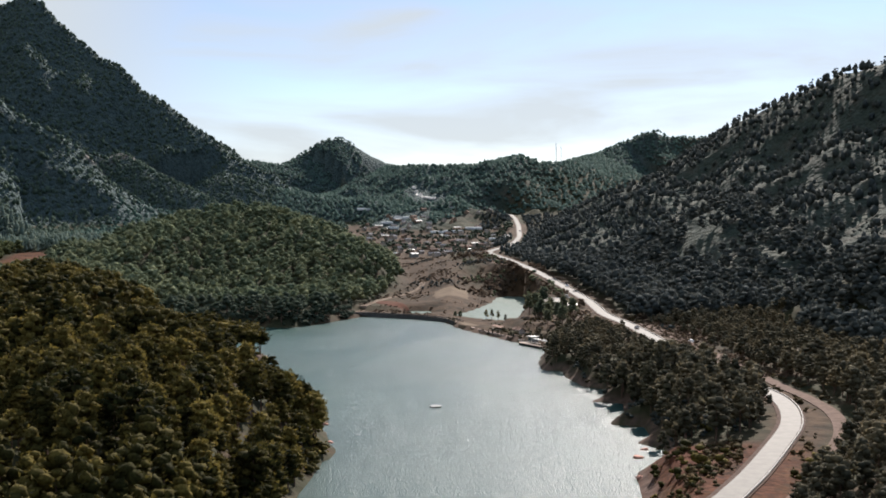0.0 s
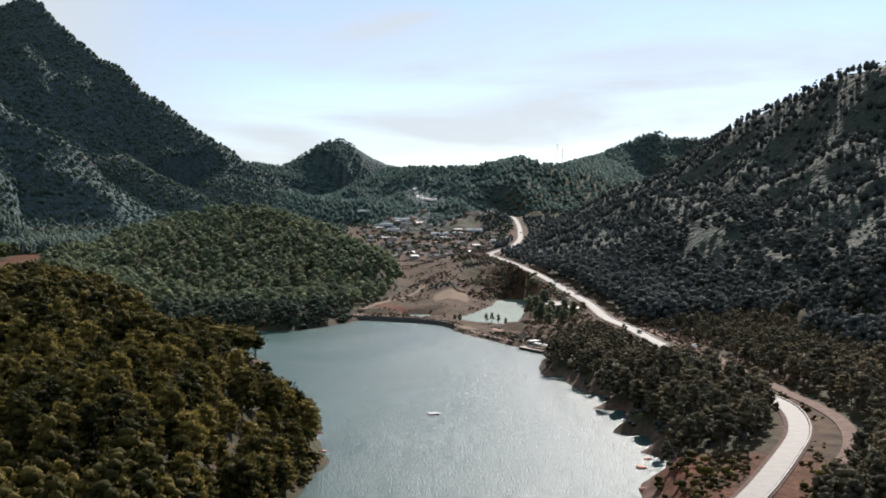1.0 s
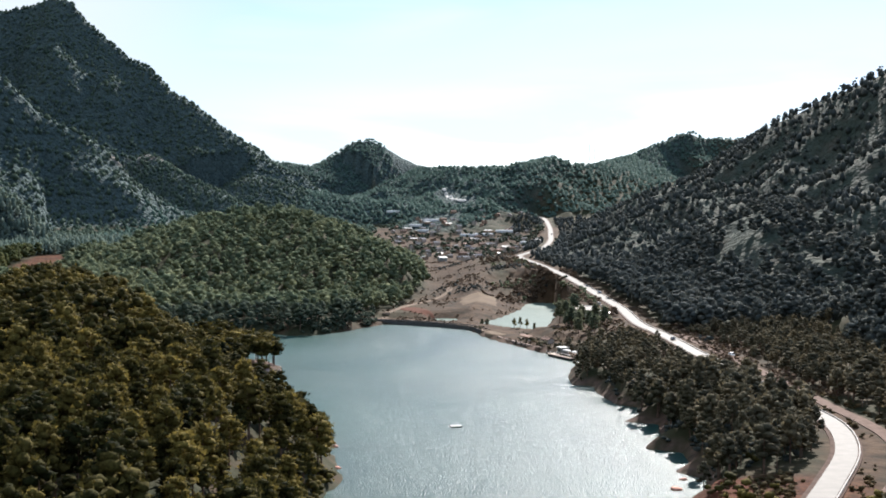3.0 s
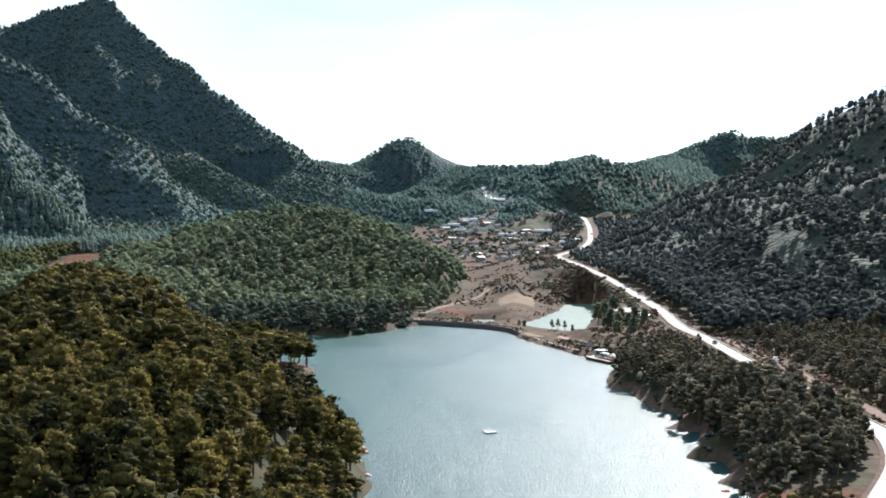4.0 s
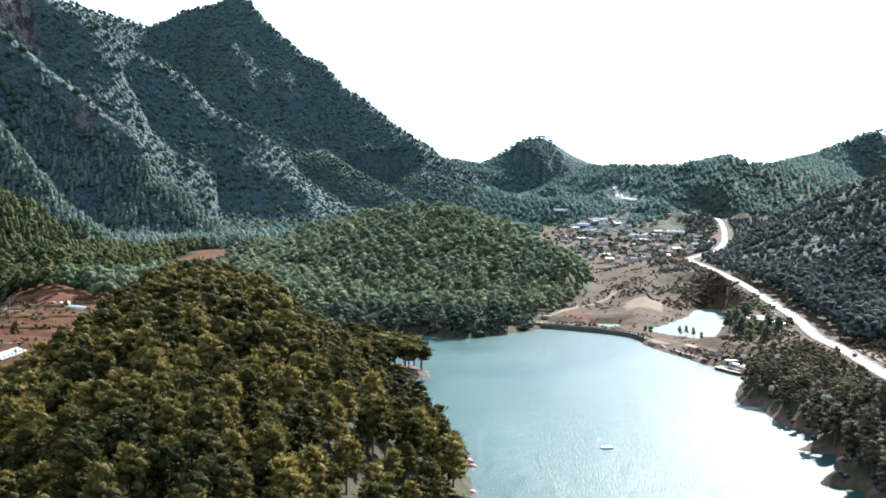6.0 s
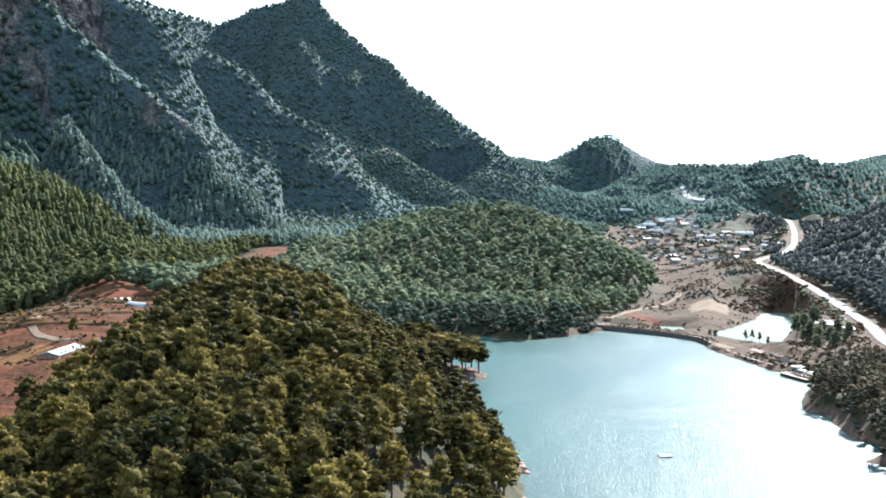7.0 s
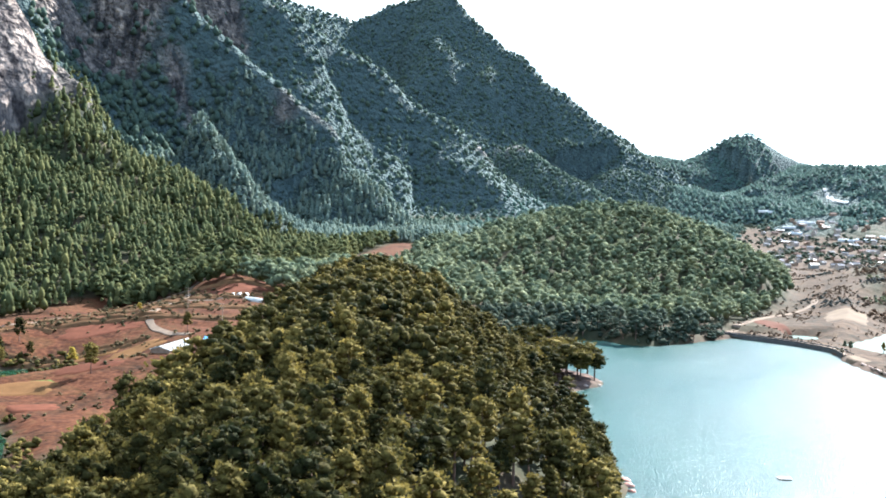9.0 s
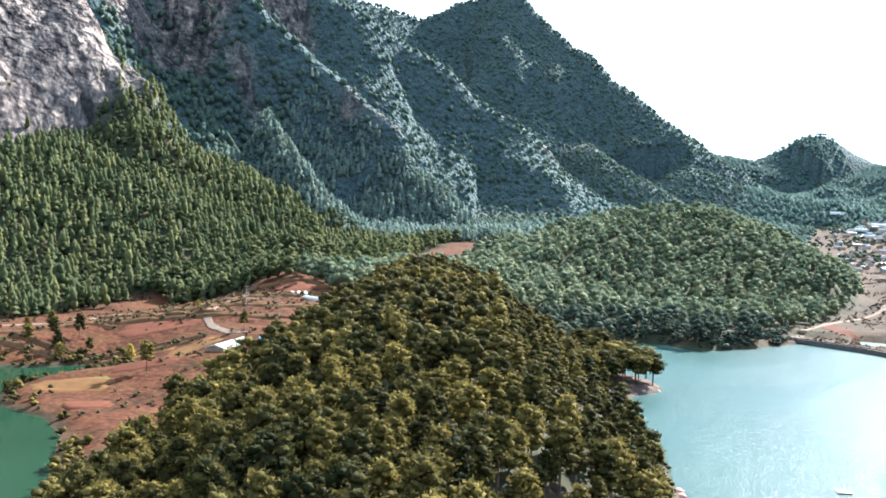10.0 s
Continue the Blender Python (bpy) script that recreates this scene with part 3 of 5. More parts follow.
def build_ground():
    xs, ys = np.meshgrid(GX, GY)
    z, rock, field, opened, shore, *rest = land(xs.ravel(), ys.ravel())
    n, m = len(GX), len(GY)
    idx = np.arange(n * m).reshape(m, n)
    quads = np.stack([idx[:-1, :-1], idx[:-1, 1:], idx[1:, 1:], idx[1:, :-1]], -1).reshape(-1, 4)
    me = bpy.data.meshes.new("ground")
    me.vertices.add(n * m)
    me.vertices.foreach_set("co", np.stack([xs.ravel(), ys.ravel(), z], -1).astype(np.float32).ravel())
    me.loops.add(quads.size)
    me.loops.foreach_set("vertex_index", quads.ravel().astype(np.int32))
    me.polygons.add(len(quads))
    me.polygons.foreach_set("loop_start", np.arange(0, quads.size, 4, dtype=np.int32))
    me.update(calc_edges=True)
    me.polygons.foreach_set("use_smooth", np.ones(len(quads), bool))
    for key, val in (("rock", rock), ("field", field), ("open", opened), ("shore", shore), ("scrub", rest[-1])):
        me.attributes.new(key, "FLOAT", "POINT").data.foreach_set("value", val.astype(np.float32))
    me.materials.append(MAT_GROUND)
    me.update()
    return tagged(new("ground", me), "wooded hills, rocky mountain and brown valley floor", "ground", kind="structure")


build_ground()


def sheet(name, poly, z, mat, label):
    me = mesh_of(name, [(x, y, z) for x, y in poly], [tuple(range(len(poly)))], mat)
    return tagged(new(name, me), label, "water", kind="structure")


sheet("lake_water", [(-110, -350), (120, -350), (120, 830), (-200, 830), (-165, 560), (-125, 420), (-90, 250)], 0.0, MAT_LAKE, "rippled turquoise lake water glittering in the sun")
sheet("arm_water", [(-130, 100), (-130, 260), (-230, 520), (-460, 520), (-460, 100)], 0.0, MAT_ARM, "still dark green water of a narrow lake arm")
sheet("pond_water", [(4, 792), (20, 763), (42, 731), (80, 731), (80, 975), (34, 975), (2, 802)], 0.35, MAT_POND, "pale sunlit water of a pond behind the dam")
sheet("basin_water", [(-28, 800), (-12, 795), (-2, 812), (-6, 835), (-29, 835)], 0.3, MAT_POND, "small pale basin of shallow water beside the dam")


def ribbon(name, line, half, lift, mat, label, category="road", side=0.0):
    t = np.gradient(line[:, :2], axis=0)
    t /= np.linalg.norm(t, axis=1)[:, None]
    nrm = np.stack([t[:, 1], -t[:, 0]], -1)
    v, f = [], []
    for k, p in enumerate(line):
        for off, dz in ((-half, -0.5), (-half, 0), (half, 0), (half, -0.5)):
            v.append((p[0] + nrm[k, 0] * (off + side), p[1] + nrm[k, 1] * (off + side), p[2] + lift + dz))
        if k:
            a, b = 4 * k - 4, 4 * k
            f += [(a + j, b + j, b + j + 1, a + j + 1) for j in range(3)]
    return tagged(new(name, mesh_of(name, v, f, mat)), label, category, kind="structure")


ribbon("road", ROAD_LINE, 3.0, 0.12, asphalt, "pale two-lane asphalt road winding along the lake")
ribbon("road_shoulder", ROAD_LINE, 4.3, 0.0, gravel, "reddish gravel shoulder under the road", "road shoulder")
ribbon("dirt_track", TRACK_LINE, 2.5, 0.05, track_gravel, "brown gravel track beside the road", "track")

# ---- trees ----
ICO = (1 + 5**0.5) / 2
ICO_V = np.array([(-1, ICO, 0), (1, ICO, 0), (-1, -ICO, 0), (1, -ICO, 0), (0, -1, ICO), (0, 1, ICO), (0, -1, -ICO), (0, 1, -ICO), (ICO, 0, -1), (ICO, 0, 1), (-ICO, 0, -1), (-ICO, 0, 1)], float)
ICO_V /= np.linalg.norm(ICO_V[0])


def hull_faces():
    """The twenty faces of the ball above: every three corners that touch."""
    edge = np.linalg.norm(ICO_V[0] - ICO_V[1]) * 1.01
    near = np.linalg.norm(ICO_V[:, None] - ICO_V[None], axis=-1) < edge
    out = []
    for a in range(12):
        for b in range(a + 1, 12):
            for c in range(b + 1, 12):
                if near[a, b] and near[b, c] and near[a, c]:
                    nrm = np.cross(ICO_V[b] - ICO_V[a], ICO_V[c] - ICO_V[a])
                    out.append((a, b, c) if nrm @ ICO_V[a] > 0 else (a, c, b))
    return np.array(out)


ICO_F = hull_faces()


def fine_ball():
    v, f, seen = [tuple(p) for p in ICO_V], [], {}

    def half(a, b):
        key = (min(a, b), max(a, b))
        if key not in seen:
            p = (np.array(v[a]) + v[b]) / 2
            v.append(tuple(p / np.linalg.norm(p)))
            seen[key] = len(v) - 1
        return seen[key]

    for a, b, c in ICO_F:
        ab, bc, ca = half(a, b), half(b, c), half(c, a)
        f += [(a, ab, ca), (b, bc, ab), (c, ca, bc), (ab, bc, ca)]
    return np.array(v), np.array(f)


BALL_V, BALL_F = fine_ball()


def crown_mesh(rng, height, width, clumps, fine, cards, shape):
    """Vertices and triangles of one crown: lumpy clumps, with loose tufts on them. shape: 0 round and open, 1 pointed."""
    vs, fs, n = [], [], 0
    base_v, base_f = (BALL_V, BALL_F) if fine else (ICO_V, ICO_F)
    for k in range(clumps):
        s = (k + 0.5) / clumps
        level = height * (0.36 + 0.60 * s)
        spread = width * 0.5 * ((1 - s) ** 0.55 * (1 - 0.25 * shape) if shape else math.sqrt(max(0.05, 1 - (1.6 * s - 0.75) ** 2)) * 0.72)
        turn = k * 2.4 + rng.uniform(-0.5, 0.5)
        c = np.array([math.cos(turn) * spread * rng.uniform(0.5, 1.0), math.sin(turn) * spread * rng.uniform(0.5, 1.0), level])
        if k == clumps - 1:
            c[:2] *= 0.2
        r = width * rng.uniform(0.20, 0.30) * min(1.0, (9 / clumps) ** 0.5) * (1 - 0.35 * shape * s)
        v = base_v * (1 + rng.uniform(-0.34, 0.30, (len(base_v), 1))) * (r, r, r * (0.62 + 0.5 * shape)) + c
        vs.append(v)
        fs.append(base_f + n)
        n += len(v)
        for _ in range(cards):
            d = rng.normal(size=3)
            d[2] = abs(d[2]) * 0.8 - 0.2
            d /= np.linalg.norm(d)
            p = c + d * r * rng.uniform(0.8, 1.35) * (1, 1, 0.75)
            a, b = rng.normal(size=3), rng.normal(size=3)
            size = rng.uniform(0.30, 0.68) * width / 7
            vs.append(np.array([p + a * size * 0.5, p - a * size * 0.5 + b * size * 0.3, p + d * size * 1.3 + b * size * 0.3]))
            fs.append(np.array([[n, n + 1, n + 2]]))
            n += 3
    return np.concatenate(vs), np.concatenate(fs)


def spruce_mesh(rng, height, width, tiers, sides):
    """A narrow conifer far off: stacked ragged skirts of branches."""
    vs, fs = [], []
    for k in range(tiers):
        low, high = height * (0.12 + 0.75 * k / tiers), height * min(1.0, 0.12 + 0.75 * (k + 1.55) / tiers)
        r = width * 0.5 * (1 - 0.72 * k / tiers)
        n = len(vs)
        tip = rng.uniform(-0.06, 0.06, 2) * width
        vs.append((tip[0], tip[1], high))
        for j in range(sides):
            a = 2 * math.pi * (j + 0.5 * (k % 2)) / sides
            q = r * rng.uniform(0.65, 1.25)
            vs.append((math.cos(a) * q, math.sin(a) * q, low + rng.uniform(-0.06, 0.10) * height))
        fs += [(n, n + 1 + j, n + 1 + (j + 1) % sides) for j in range(sides)]
    return np.array(vs, float), np.array(fs)


def oval_mesh(rng, height, width, clumps):
    """A conifer on a slope: a tall uneven oval of needles, drawn in towards the tip."""
    vs, fs = [], []
    for k in range(clumps):
        s = (k + 0.5) / clumps
        r = width * 0.5 * (1.0 - 0.42 * s) * rng.uniform(0.85, 1.1)
        half = height * (0.5 if clumps == 1 else 0.34)
        c = np.array([*rng.uniform(-0.12, 0.12, 2) * width, height * (0.52 if clumps == 1 else 0.36 + 0.34 * k)])
        v = ICO_V * (1 + rng.uniform(-0.34, 0.30, (12, 1)))
        taper = 1.0 - 0.35 * np.clip(v[:, 2:], -1, 1)
        vs.append(v * np.concatenate([taper * r, taper * r, np.full((12, 1), half)], 1) + c)
        fs.append(ICO_F + 12 * k)
    return np.concatenate(vs), np.concatenate(fs)


def trunk_mesh(rng, height, r0, limbs):
    """A tapered, slightly bent trunk with limbs."""
    vs, fs = [], []

    def tube(path, radii, sides):
        start = len(vs)
        for p, r in zip(path, radii):
            for k in range(sides):
                a = k * 2 * math.pi / sides
                vs.append((p[0] + r * math.cos(a), p[1] + r * math.sin(a), p[2]))
        for j in range(len(path) - 1):
            for k in range(sides):
                a, b = start + j * sides + k, start + j * sides + (k + 1) % sides
                fs.append((a, b, b + sides))
                fs.append((a, b + sides, a + sides))

    bend = rng.uniform(-0.4, 0.4, 2)
    tube([(bend[0] * s * s, bend[1] * s * s, -0.8 + s * (height * 0.85 + 0.8)) for s in (0, 0.35, 0.7, 1)], [r0 * 1.3, r0, r0 * 0.65, r0 * 0.2], 5)
    for k in range(limbs):
        z, a, ln = height * rng.uniform(0.4, 0.75), rng.uniform(0, 6.28), height * rng.uniform(0.12, 0.22)
        tube([(0, 0, z), (math.cos(a) * ln, math.sin(a) * ln, z + ln * 0.4)], [r0 * 0.35, r0 * 0.12], 3)
    return np.array(vs), np.array(fs)


def tri_mesh(name, v, f, mat, tint=None, smooth=False):
    me = bpy.data.meshes.new(name)
    me.vertices.add(len(v))
    me.vertices.foreach_set("co", v.astype(np.float32).ravel())
    me.loops.add(f.size)
    me.loops.foreach_set("vertex_index", f.astype(np.int32).ravel())
    me.polygons.add(len(f))
    me.polygons.foreach_set("loop_start", np.arange(0, f.size, 3, dtype=np.int32))
    me.materials.append(mat)
    me.update(calc_edges=True)
    if smooth:
        me.polygons.foreach_set("use_smooth", np.ones(len(f), bool))
    if tint is not None:
        me.attributes.new("tint", "FLOAT", "POINT").data.foreach_set("value", tint.astype(np.float32))
    return me


def scatter(seed, x0, x1, y0, y1, gap, keep):
    """Spots on a shaken grid where the forest grows; keep(x, y, row of land) narrows it."""
    rng = np.random.default_rng(seed)
    xs, ys = np.meshgrid(np.arange(x0, x1, gap), np.arange(y0, y1, gap))
    xs = xs.ravel() + rng.uniform(-0.48, 0.48, xs.size) * gap
    ys = ys.ravel() + rng.uniform(-0.48, 0.48, ys.size) * gap
    got = land(xs, ys)
    ok = (rng.uniform(size=xs.size) < got[5]) & keep(xs, ys, got)
    return np.stack([xs[ok], ys[ok], got[0][ok]], -1)


def grove(name, spots, models, trunks, mat, seed, label, size=(0.75, 1.25), smooth=True):
    """All trees of a wood as one mesh of crowns and one of trunks."""
    rng = np.random.default_rng(seed)
    pick = rng.integers(0, len(models), len(spots))
    turn, tall = rng.uniform(0, 6.283, len(spots)), rng.uniform(*size, len(spots))
    wide, tone = tall * rng.uniform(0.85, 1.15, len(spots)), np.clip(rng.normal(0.5, 0.25, len(spots)) + 0.25 * fbm(spots[:, 0], spots[:, 1], 60, 2, 77), 0, 1)

    def gather(kind):
        vs, fs, ts, n = [], [], [], 0
        for k, (v, f) in enumerate(kind):
            sel = pick == k
            if not sel.any():
                continue
            c, s = np.cos(turn[sel])[:, None], np.sin(turn[sel])[:, None]
            w, h, p = wide[sel][:, None], tall[sel][:, None], spots[sel]
            out = np.stack([(v[:, 0] * c - v[:, 1] * s) * w + p[:, :1], (v[:, 0] * s + v[:, 1] * c) * w + p[:, 1:2], v[:, 2] * h + p[:, 2:]], -1)
            cnt = len(out)
            vs.append(out.reshape(-1, 3))
            fs.append((f[None] + (np.arange(cnt) * len(v))[:, None, None] + n).reshape(-1, 3))
            ts.append(np.repeat(tone[sel], len(v)))
            n += cnt * len(v)
        return np.concatenate(vs), np.concatenate(fs), np.concatenate(ts)

    v, f, t = gather(models)
    base = tagged(new(name, tri_mesh(name, v, f, mat, t, smooth)), label, "forest", kind="stuff")
    if trunks:
        v, f, t = gather(trunks)
        tk = new("trunks", tri_mesh("trunks", v, f, bark))
        tk.parent = base
        tagged(tk, kind="stuff")
    return base


rng = np.random.default_rng(5)
NEAR_MODELS = [crown_mesh(rng, 13.5, 7.2, int(rng.integers(17, 23)), False, 18, 0.35 * (k % 2)) for k in range(6)]
NEAR_TRUNKS = [trunk_mesh(rng, 13.0, 0.24, 5) for _ in range(6)]
MID_MODELS = [crown_mesh(rng, 13.5, 7.2, int(rng.integers(12, 15)), False, 8, 0.35 * (k % 2)) for k in range(8)]
MID_TRUNKS = [trunk_mesh(rng, 13.0, 0.22, 0) for _ in range(8)]
HILL_MODELS = [crown_mesh(rng, 12.0, 8.0, int(rng.integers(6, 8)), False, 9, 0.4 * (k % 3)) for k in range(8)]
SLOPE_MODELS = [(crown_mesh(rng, 11.0, 5.8, 2, False, 6, 0.7), spruce_mesh(rng, 11.5, 6.0, 4, 7), oval_mesh(rng, 11.0, 5.4, 2))[k % 3] for k in range(9)]
FAR_MODELS = [spruce_mesh(rng, 6.2, 9.2, 2, 5) for _ in range(7)]
RIDGE_MODELS = [oval_mesh(rng, 7.4, 8.0, 1) for _ in range(9)]
LOW_MODELS = [oval_mesh(rng, 9.0, 7.6, 1) if k % 3 else crown_mesh(rng, 9.5, 6.8, 2, False, 3, 0.3) for k in range(9)]

near_spots = scatter(11, -340, -20, 130, 760, 7.0, lambda x, y, g: (x < -20) & ((g[6] > 0.5) | ((x > -150) & (y > 375) & (y < 552))))
near_spots = near_spots[np.argsort(near_spots[:, 1])]
single = np.zeros(len(near_spots), bool)
single[np.where((near_spots[:, 1] > 235))[0][:300]] = True


def pine_tree(k):
    tree = tagged(new("pine_tree"), "mature green pine with an irregular rounded crown on the hillside", "tree", "pines on the near hill")
    for nm, (v, f), mat in (("trunk", NEAR_TRUNKS[k], bark), ("crown", NEAR_MODELS[k], needle_near)):
        o = new(nm, tri_mesh(nm, v, f, mat))
        o.parent = tree
    return tree


protos = [pine_tree(k) for k in range(6)]
used = set()
for k, p in enumerate(near_spots[single]):
    s, turn = rng.uniform(0.62, 1.25), rng.uniform(0, 360)
    m = pose(*p, 0, 0, turn) @ Matrix.Diagonal((s * rng.uniform(0.88, 1.12), s, s, 1))
    which = k % 6
    if which not in used:
        used.add(which)
        protos[which].matrix_basis = m
    else:
        copy_thing(protos[which], m).scale = m.to_scale()
lean_of = near_spots[:, 0] - np.interp(near_spots[:, 1], [p[1] for p in NEAR_HILL], [p[0] for p in NEAR_HILL])
low_side = ~single & (lean_of > 42) & (near_spots[:, 1] > 360)
grove("hill_foot_forest", near_spots[low_side], MID_MODELS, MID_TRUNKS, needle, 34, "low olive-green pines at the foot of the near hill", (0.5, 0.85), False)
single |= low_side
grove("near_hill_forest", near_spots[~single], MID_MODELS, MID_TRUNKS, needle, 21, "dense olive-green pine forest on the near hill", (0.6, 1.25), False)
shore_spots = scatter(12, 40, 175, 180, 660, 5.8, lambda x, y, g: (g[7] > 3) & ~((y > 462) & (x > 90 - 0.06 * (y - 462)) & (x < 128) & ((g[8] < 10) | (fbm(x, y, 9, 2, 87) > 0.02))))
close = shore_spots[:, 1] < 318
grove("roadside_forest", shore_spots[close], MID_MODELS, MID_TRUNKS, needle_shore, 35, "dark pines beside the road and track", (0.5, 0.9))
far_bank = ~close & (shore_spots[:, 1] > 470)
beside = far_bank & (shore_spots[:, 0] > 90 - 0.06 * (shore_spots[:, 1] - 462)) & (shore_spots[:, 0] < 128)
grove("verge_pines", shore_spots[beside], HILL_MODELS, MID_TRUNKS, needle_shore, 38, "small dark pines standing apart along the road", (0.34, 0.56))
far_bank &= ~beside
grove("bank_pines", shore_spots[far_bank], MID_MODELS, MID_TRUNKS, needle_shore, 37, "small brownish-green pines on the slope below the road", (0.4, 0.72))
grove("shore_forest", shore_spots[~close & ~far_bank & ~beside], MID_MODELS, MID_TRUNKS, needle_shore, 22, "dark pines on the wooded bank between lake and road", (0.55, 1.0))
mid_spots = scatter(13, -395, -30, 640, 1100, 8.3, lambda x, y, g: g[6] < 0.5)
col_side = mid_spots[:, 0] + 0.1 * (mid_spots[:, 1] - 1000) < -338
grove("col_forest", mid_spots[col_side], HILL_MODELS, None, needle_foot, 33, "green pine forest on the low col beside the rounded hill")
# trees within 34 m of the lake, coloured for the shaded bank
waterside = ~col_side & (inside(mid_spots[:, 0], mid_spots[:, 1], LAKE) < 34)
grove("bank_forest", mid_spots[waterside], HILL_MODELS, MID_TRUNKS, needle_bank, 36, "dense trees on the steep bank below the rounded hill, shade put into their colour", (0.55, 1.2))
grove("middle_hill_forest", mid_spots[~col_side & ~waterside], HILL_MODELS, None, needle_mid, 23, "dense green pine forest on the rounded hill across the lake", (0.7, 1.35))
apron_spots = scatter(14, -640, -330, 440, 1240, 4.7, lambda x, y, g: (x < -395) | (y < 700) | (y > 1100))
upper = apron_spots[:, 1] + np.random.default_rng(8).normal(0, 9, len(apron_spots)) > np.interp(apron_spots[:, 0], [-640, -585, -551, -479, -395], [875, 940, 1008, 1040, 1020])
grove("spur_forest", apron_spots[upper], SLOPE_MODELS, None, needle_spur, 30, "pine forest on the steep spur, its green tinted for haze", (0.7, 1.3), False)
grove("mountain_foot_forest", apron_spots[~upper], SLOPE_MODELS, None, needle_foot, 24, "green pine forest on the foot of the mountain", (0.6, 1.25), False)
slope_spots = scatter(15, -1150, -100, 1240, 2480, 7.4, lambda x, y, g: ((x < -300) | (y < 1900)) & (g[0] < 520) & (x > -960 - 0.4 * np.maximum(y - 1700, 0)))
slope_spots = np.concatenate([slope_spots, scatter(19, -330, -60, 1100, 1240, 5.5, lambda x, y, g: x > -330)])
slope_spots[:, 2] -= 2.8  # crowns sunk to close into one canopy, softening gap shadows as haze would
inner = (slope_spots[:, 0] > -430) & (slope_spots[:, 1] < 1750)
# haze-tinted needles set this wood back behind the rounded hill
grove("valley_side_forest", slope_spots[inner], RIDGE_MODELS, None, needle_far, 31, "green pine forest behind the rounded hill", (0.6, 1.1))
grove("mountain_forest", slope_spots[~inner], RIDGE_MODELS, None, needle_mountain, 25, "pine forest on the spurs of the mountain, haze blue put into its colour", (0.6, 1.2))
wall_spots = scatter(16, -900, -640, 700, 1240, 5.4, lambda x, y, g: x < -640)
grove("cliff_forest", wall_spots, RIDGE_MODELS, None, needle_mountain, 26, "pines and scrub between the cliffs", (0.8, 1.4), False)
right_spots = scatter(17, 60, 520, 420, 1800, 6.3, lambda x, y, g: ((x > 175) | (y > 660)) & (g[9] < 18))
fore = (right_spots[:, 1] < 960) & (right_spots[:, 0] < 240)
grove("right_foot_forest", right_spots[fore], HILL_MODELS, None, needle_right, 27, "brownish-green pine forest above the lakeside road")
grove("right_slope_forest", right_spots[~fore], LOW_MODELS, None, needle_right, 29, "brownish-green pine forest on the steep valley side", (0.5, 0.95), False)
far_spots = scatter(18, -620, 700, 1850, 3150, 8.6, lambda x, y, g: ((x > -300) | (y > 2480)) & (y < 2720 + 1.6 * np.maximum(0, -x)))
far_spots = np.concatenate([far_spots, scatter(20, -15, 90, 1720, 1850, 7.5, lambda x, y, g: g[10] > 0.3)])
grove("far_forest", far_spots, FAR_MODELS, None, needle_far, 28, "forest on the far hills, haze blue put into its colour", (0.7, 1.2))

# ---- things ----


def part(name, bm, material, parent, label=""):
    me = bpy.data.meshes.new(name)
    bm.normal_update()
    bm.to_mesh(me)
    bm.free()
    me.materials.append(material)
    ob = new(name, me)
    ob.parent = parent
    if label:
        ob["label"] = label
    return ob


def block(bm, x, y, z, sx, sy, sz, bevel=0.04, turn=0.0):
    """A box on its base at (x, y, z), with broken edges."""
    got = bmesh.ops.create_cube(bm, size=1.0, matrix=pose(x, y, z + sz / 2, 0, 0, turn) @ Matrix.Diagonal((sx, sy, sz, 1)))
    if bevel:
        edges = list({e for v in got["verts"] for e in v.link_edges})
        bmesh.ops.bevel(bm, geom=edges, offset=min(bevel, 0.3 * min(sx, sy, sz)), segments=1, affect="EDGES")


def boxed(x, y, z, sx, sy, sz, bevel=0.04, turn=0.0):
    bm = bmesh.new()
    block(bm, x, y, z, sx, sy, sz, bevel, turn)
    return bm


def pole(x, y, z, r, h, sides=8, top=None):
    bm = bmesh.new()
    bmesh.ops.create_cone(bm, cap_ends=True, segments=sides, radius1=r, radius2=r if top is None else top, depth=h, matrix=pose(x, y, z + h / 2))
    return bm


def height(x, y):
    return float(land(np.array([x]), np.array([y]))[0][0])


white_film = simple("white_plastic_film", (0.27, 0.274, 0.265), (0.37, 0.375, 0.36), 0.6, 0.35)
white_sheet = simple("white_roof_sheet", (0.150, 0.154, 0.143), (0.235, 0.239, 0.222), 0.8, 0.6)
plaster = simple("limewashed_plaster", (0.24, 0.20, 0.165), (0.40, 0.35, 0.30), 0.7, 0.9, bump=0.2)
mudbrick = simple("brown_mud_wall", (0.15, 0.10, 0.07), (0.25, 0.18, 0.13), 0.7, 0.95, bump=0.3)
roof_tile = simple("grey_roof_tiles", (0.09, 0.088, 0.092), (0.20, 0.195, 0.195), 1.2, 0.85, bump=0.5)
roof_clay = simple("weathered_clay_tiles", (0.14, 0.09, 0.07), (0.26, 0.18, 0.14), 1.2, 0.85, bump=0.5)
roof_tan = simple("tan_sheet_roof", (0.42, 0.34, 0.27), (0.60, 0.52, 0.43), 0.8, 0.45)
dark_glass = simple("dark_window_glass", (0.02, 0.025, 0.03), (0.05, 0.06, 0.07), 1.0, 0.12)
wood = simple("weathered_wood", (0.13, 0.085, 0.055), (0.27, 0.19, 0.13), 1.5, 0.8, bump=0.3)
concrete = simple("stained_concrete", (0.20, 0.19, 0.175), (0.38, 0.36, 0.33), 0.5, 0.85, bump=0.3)
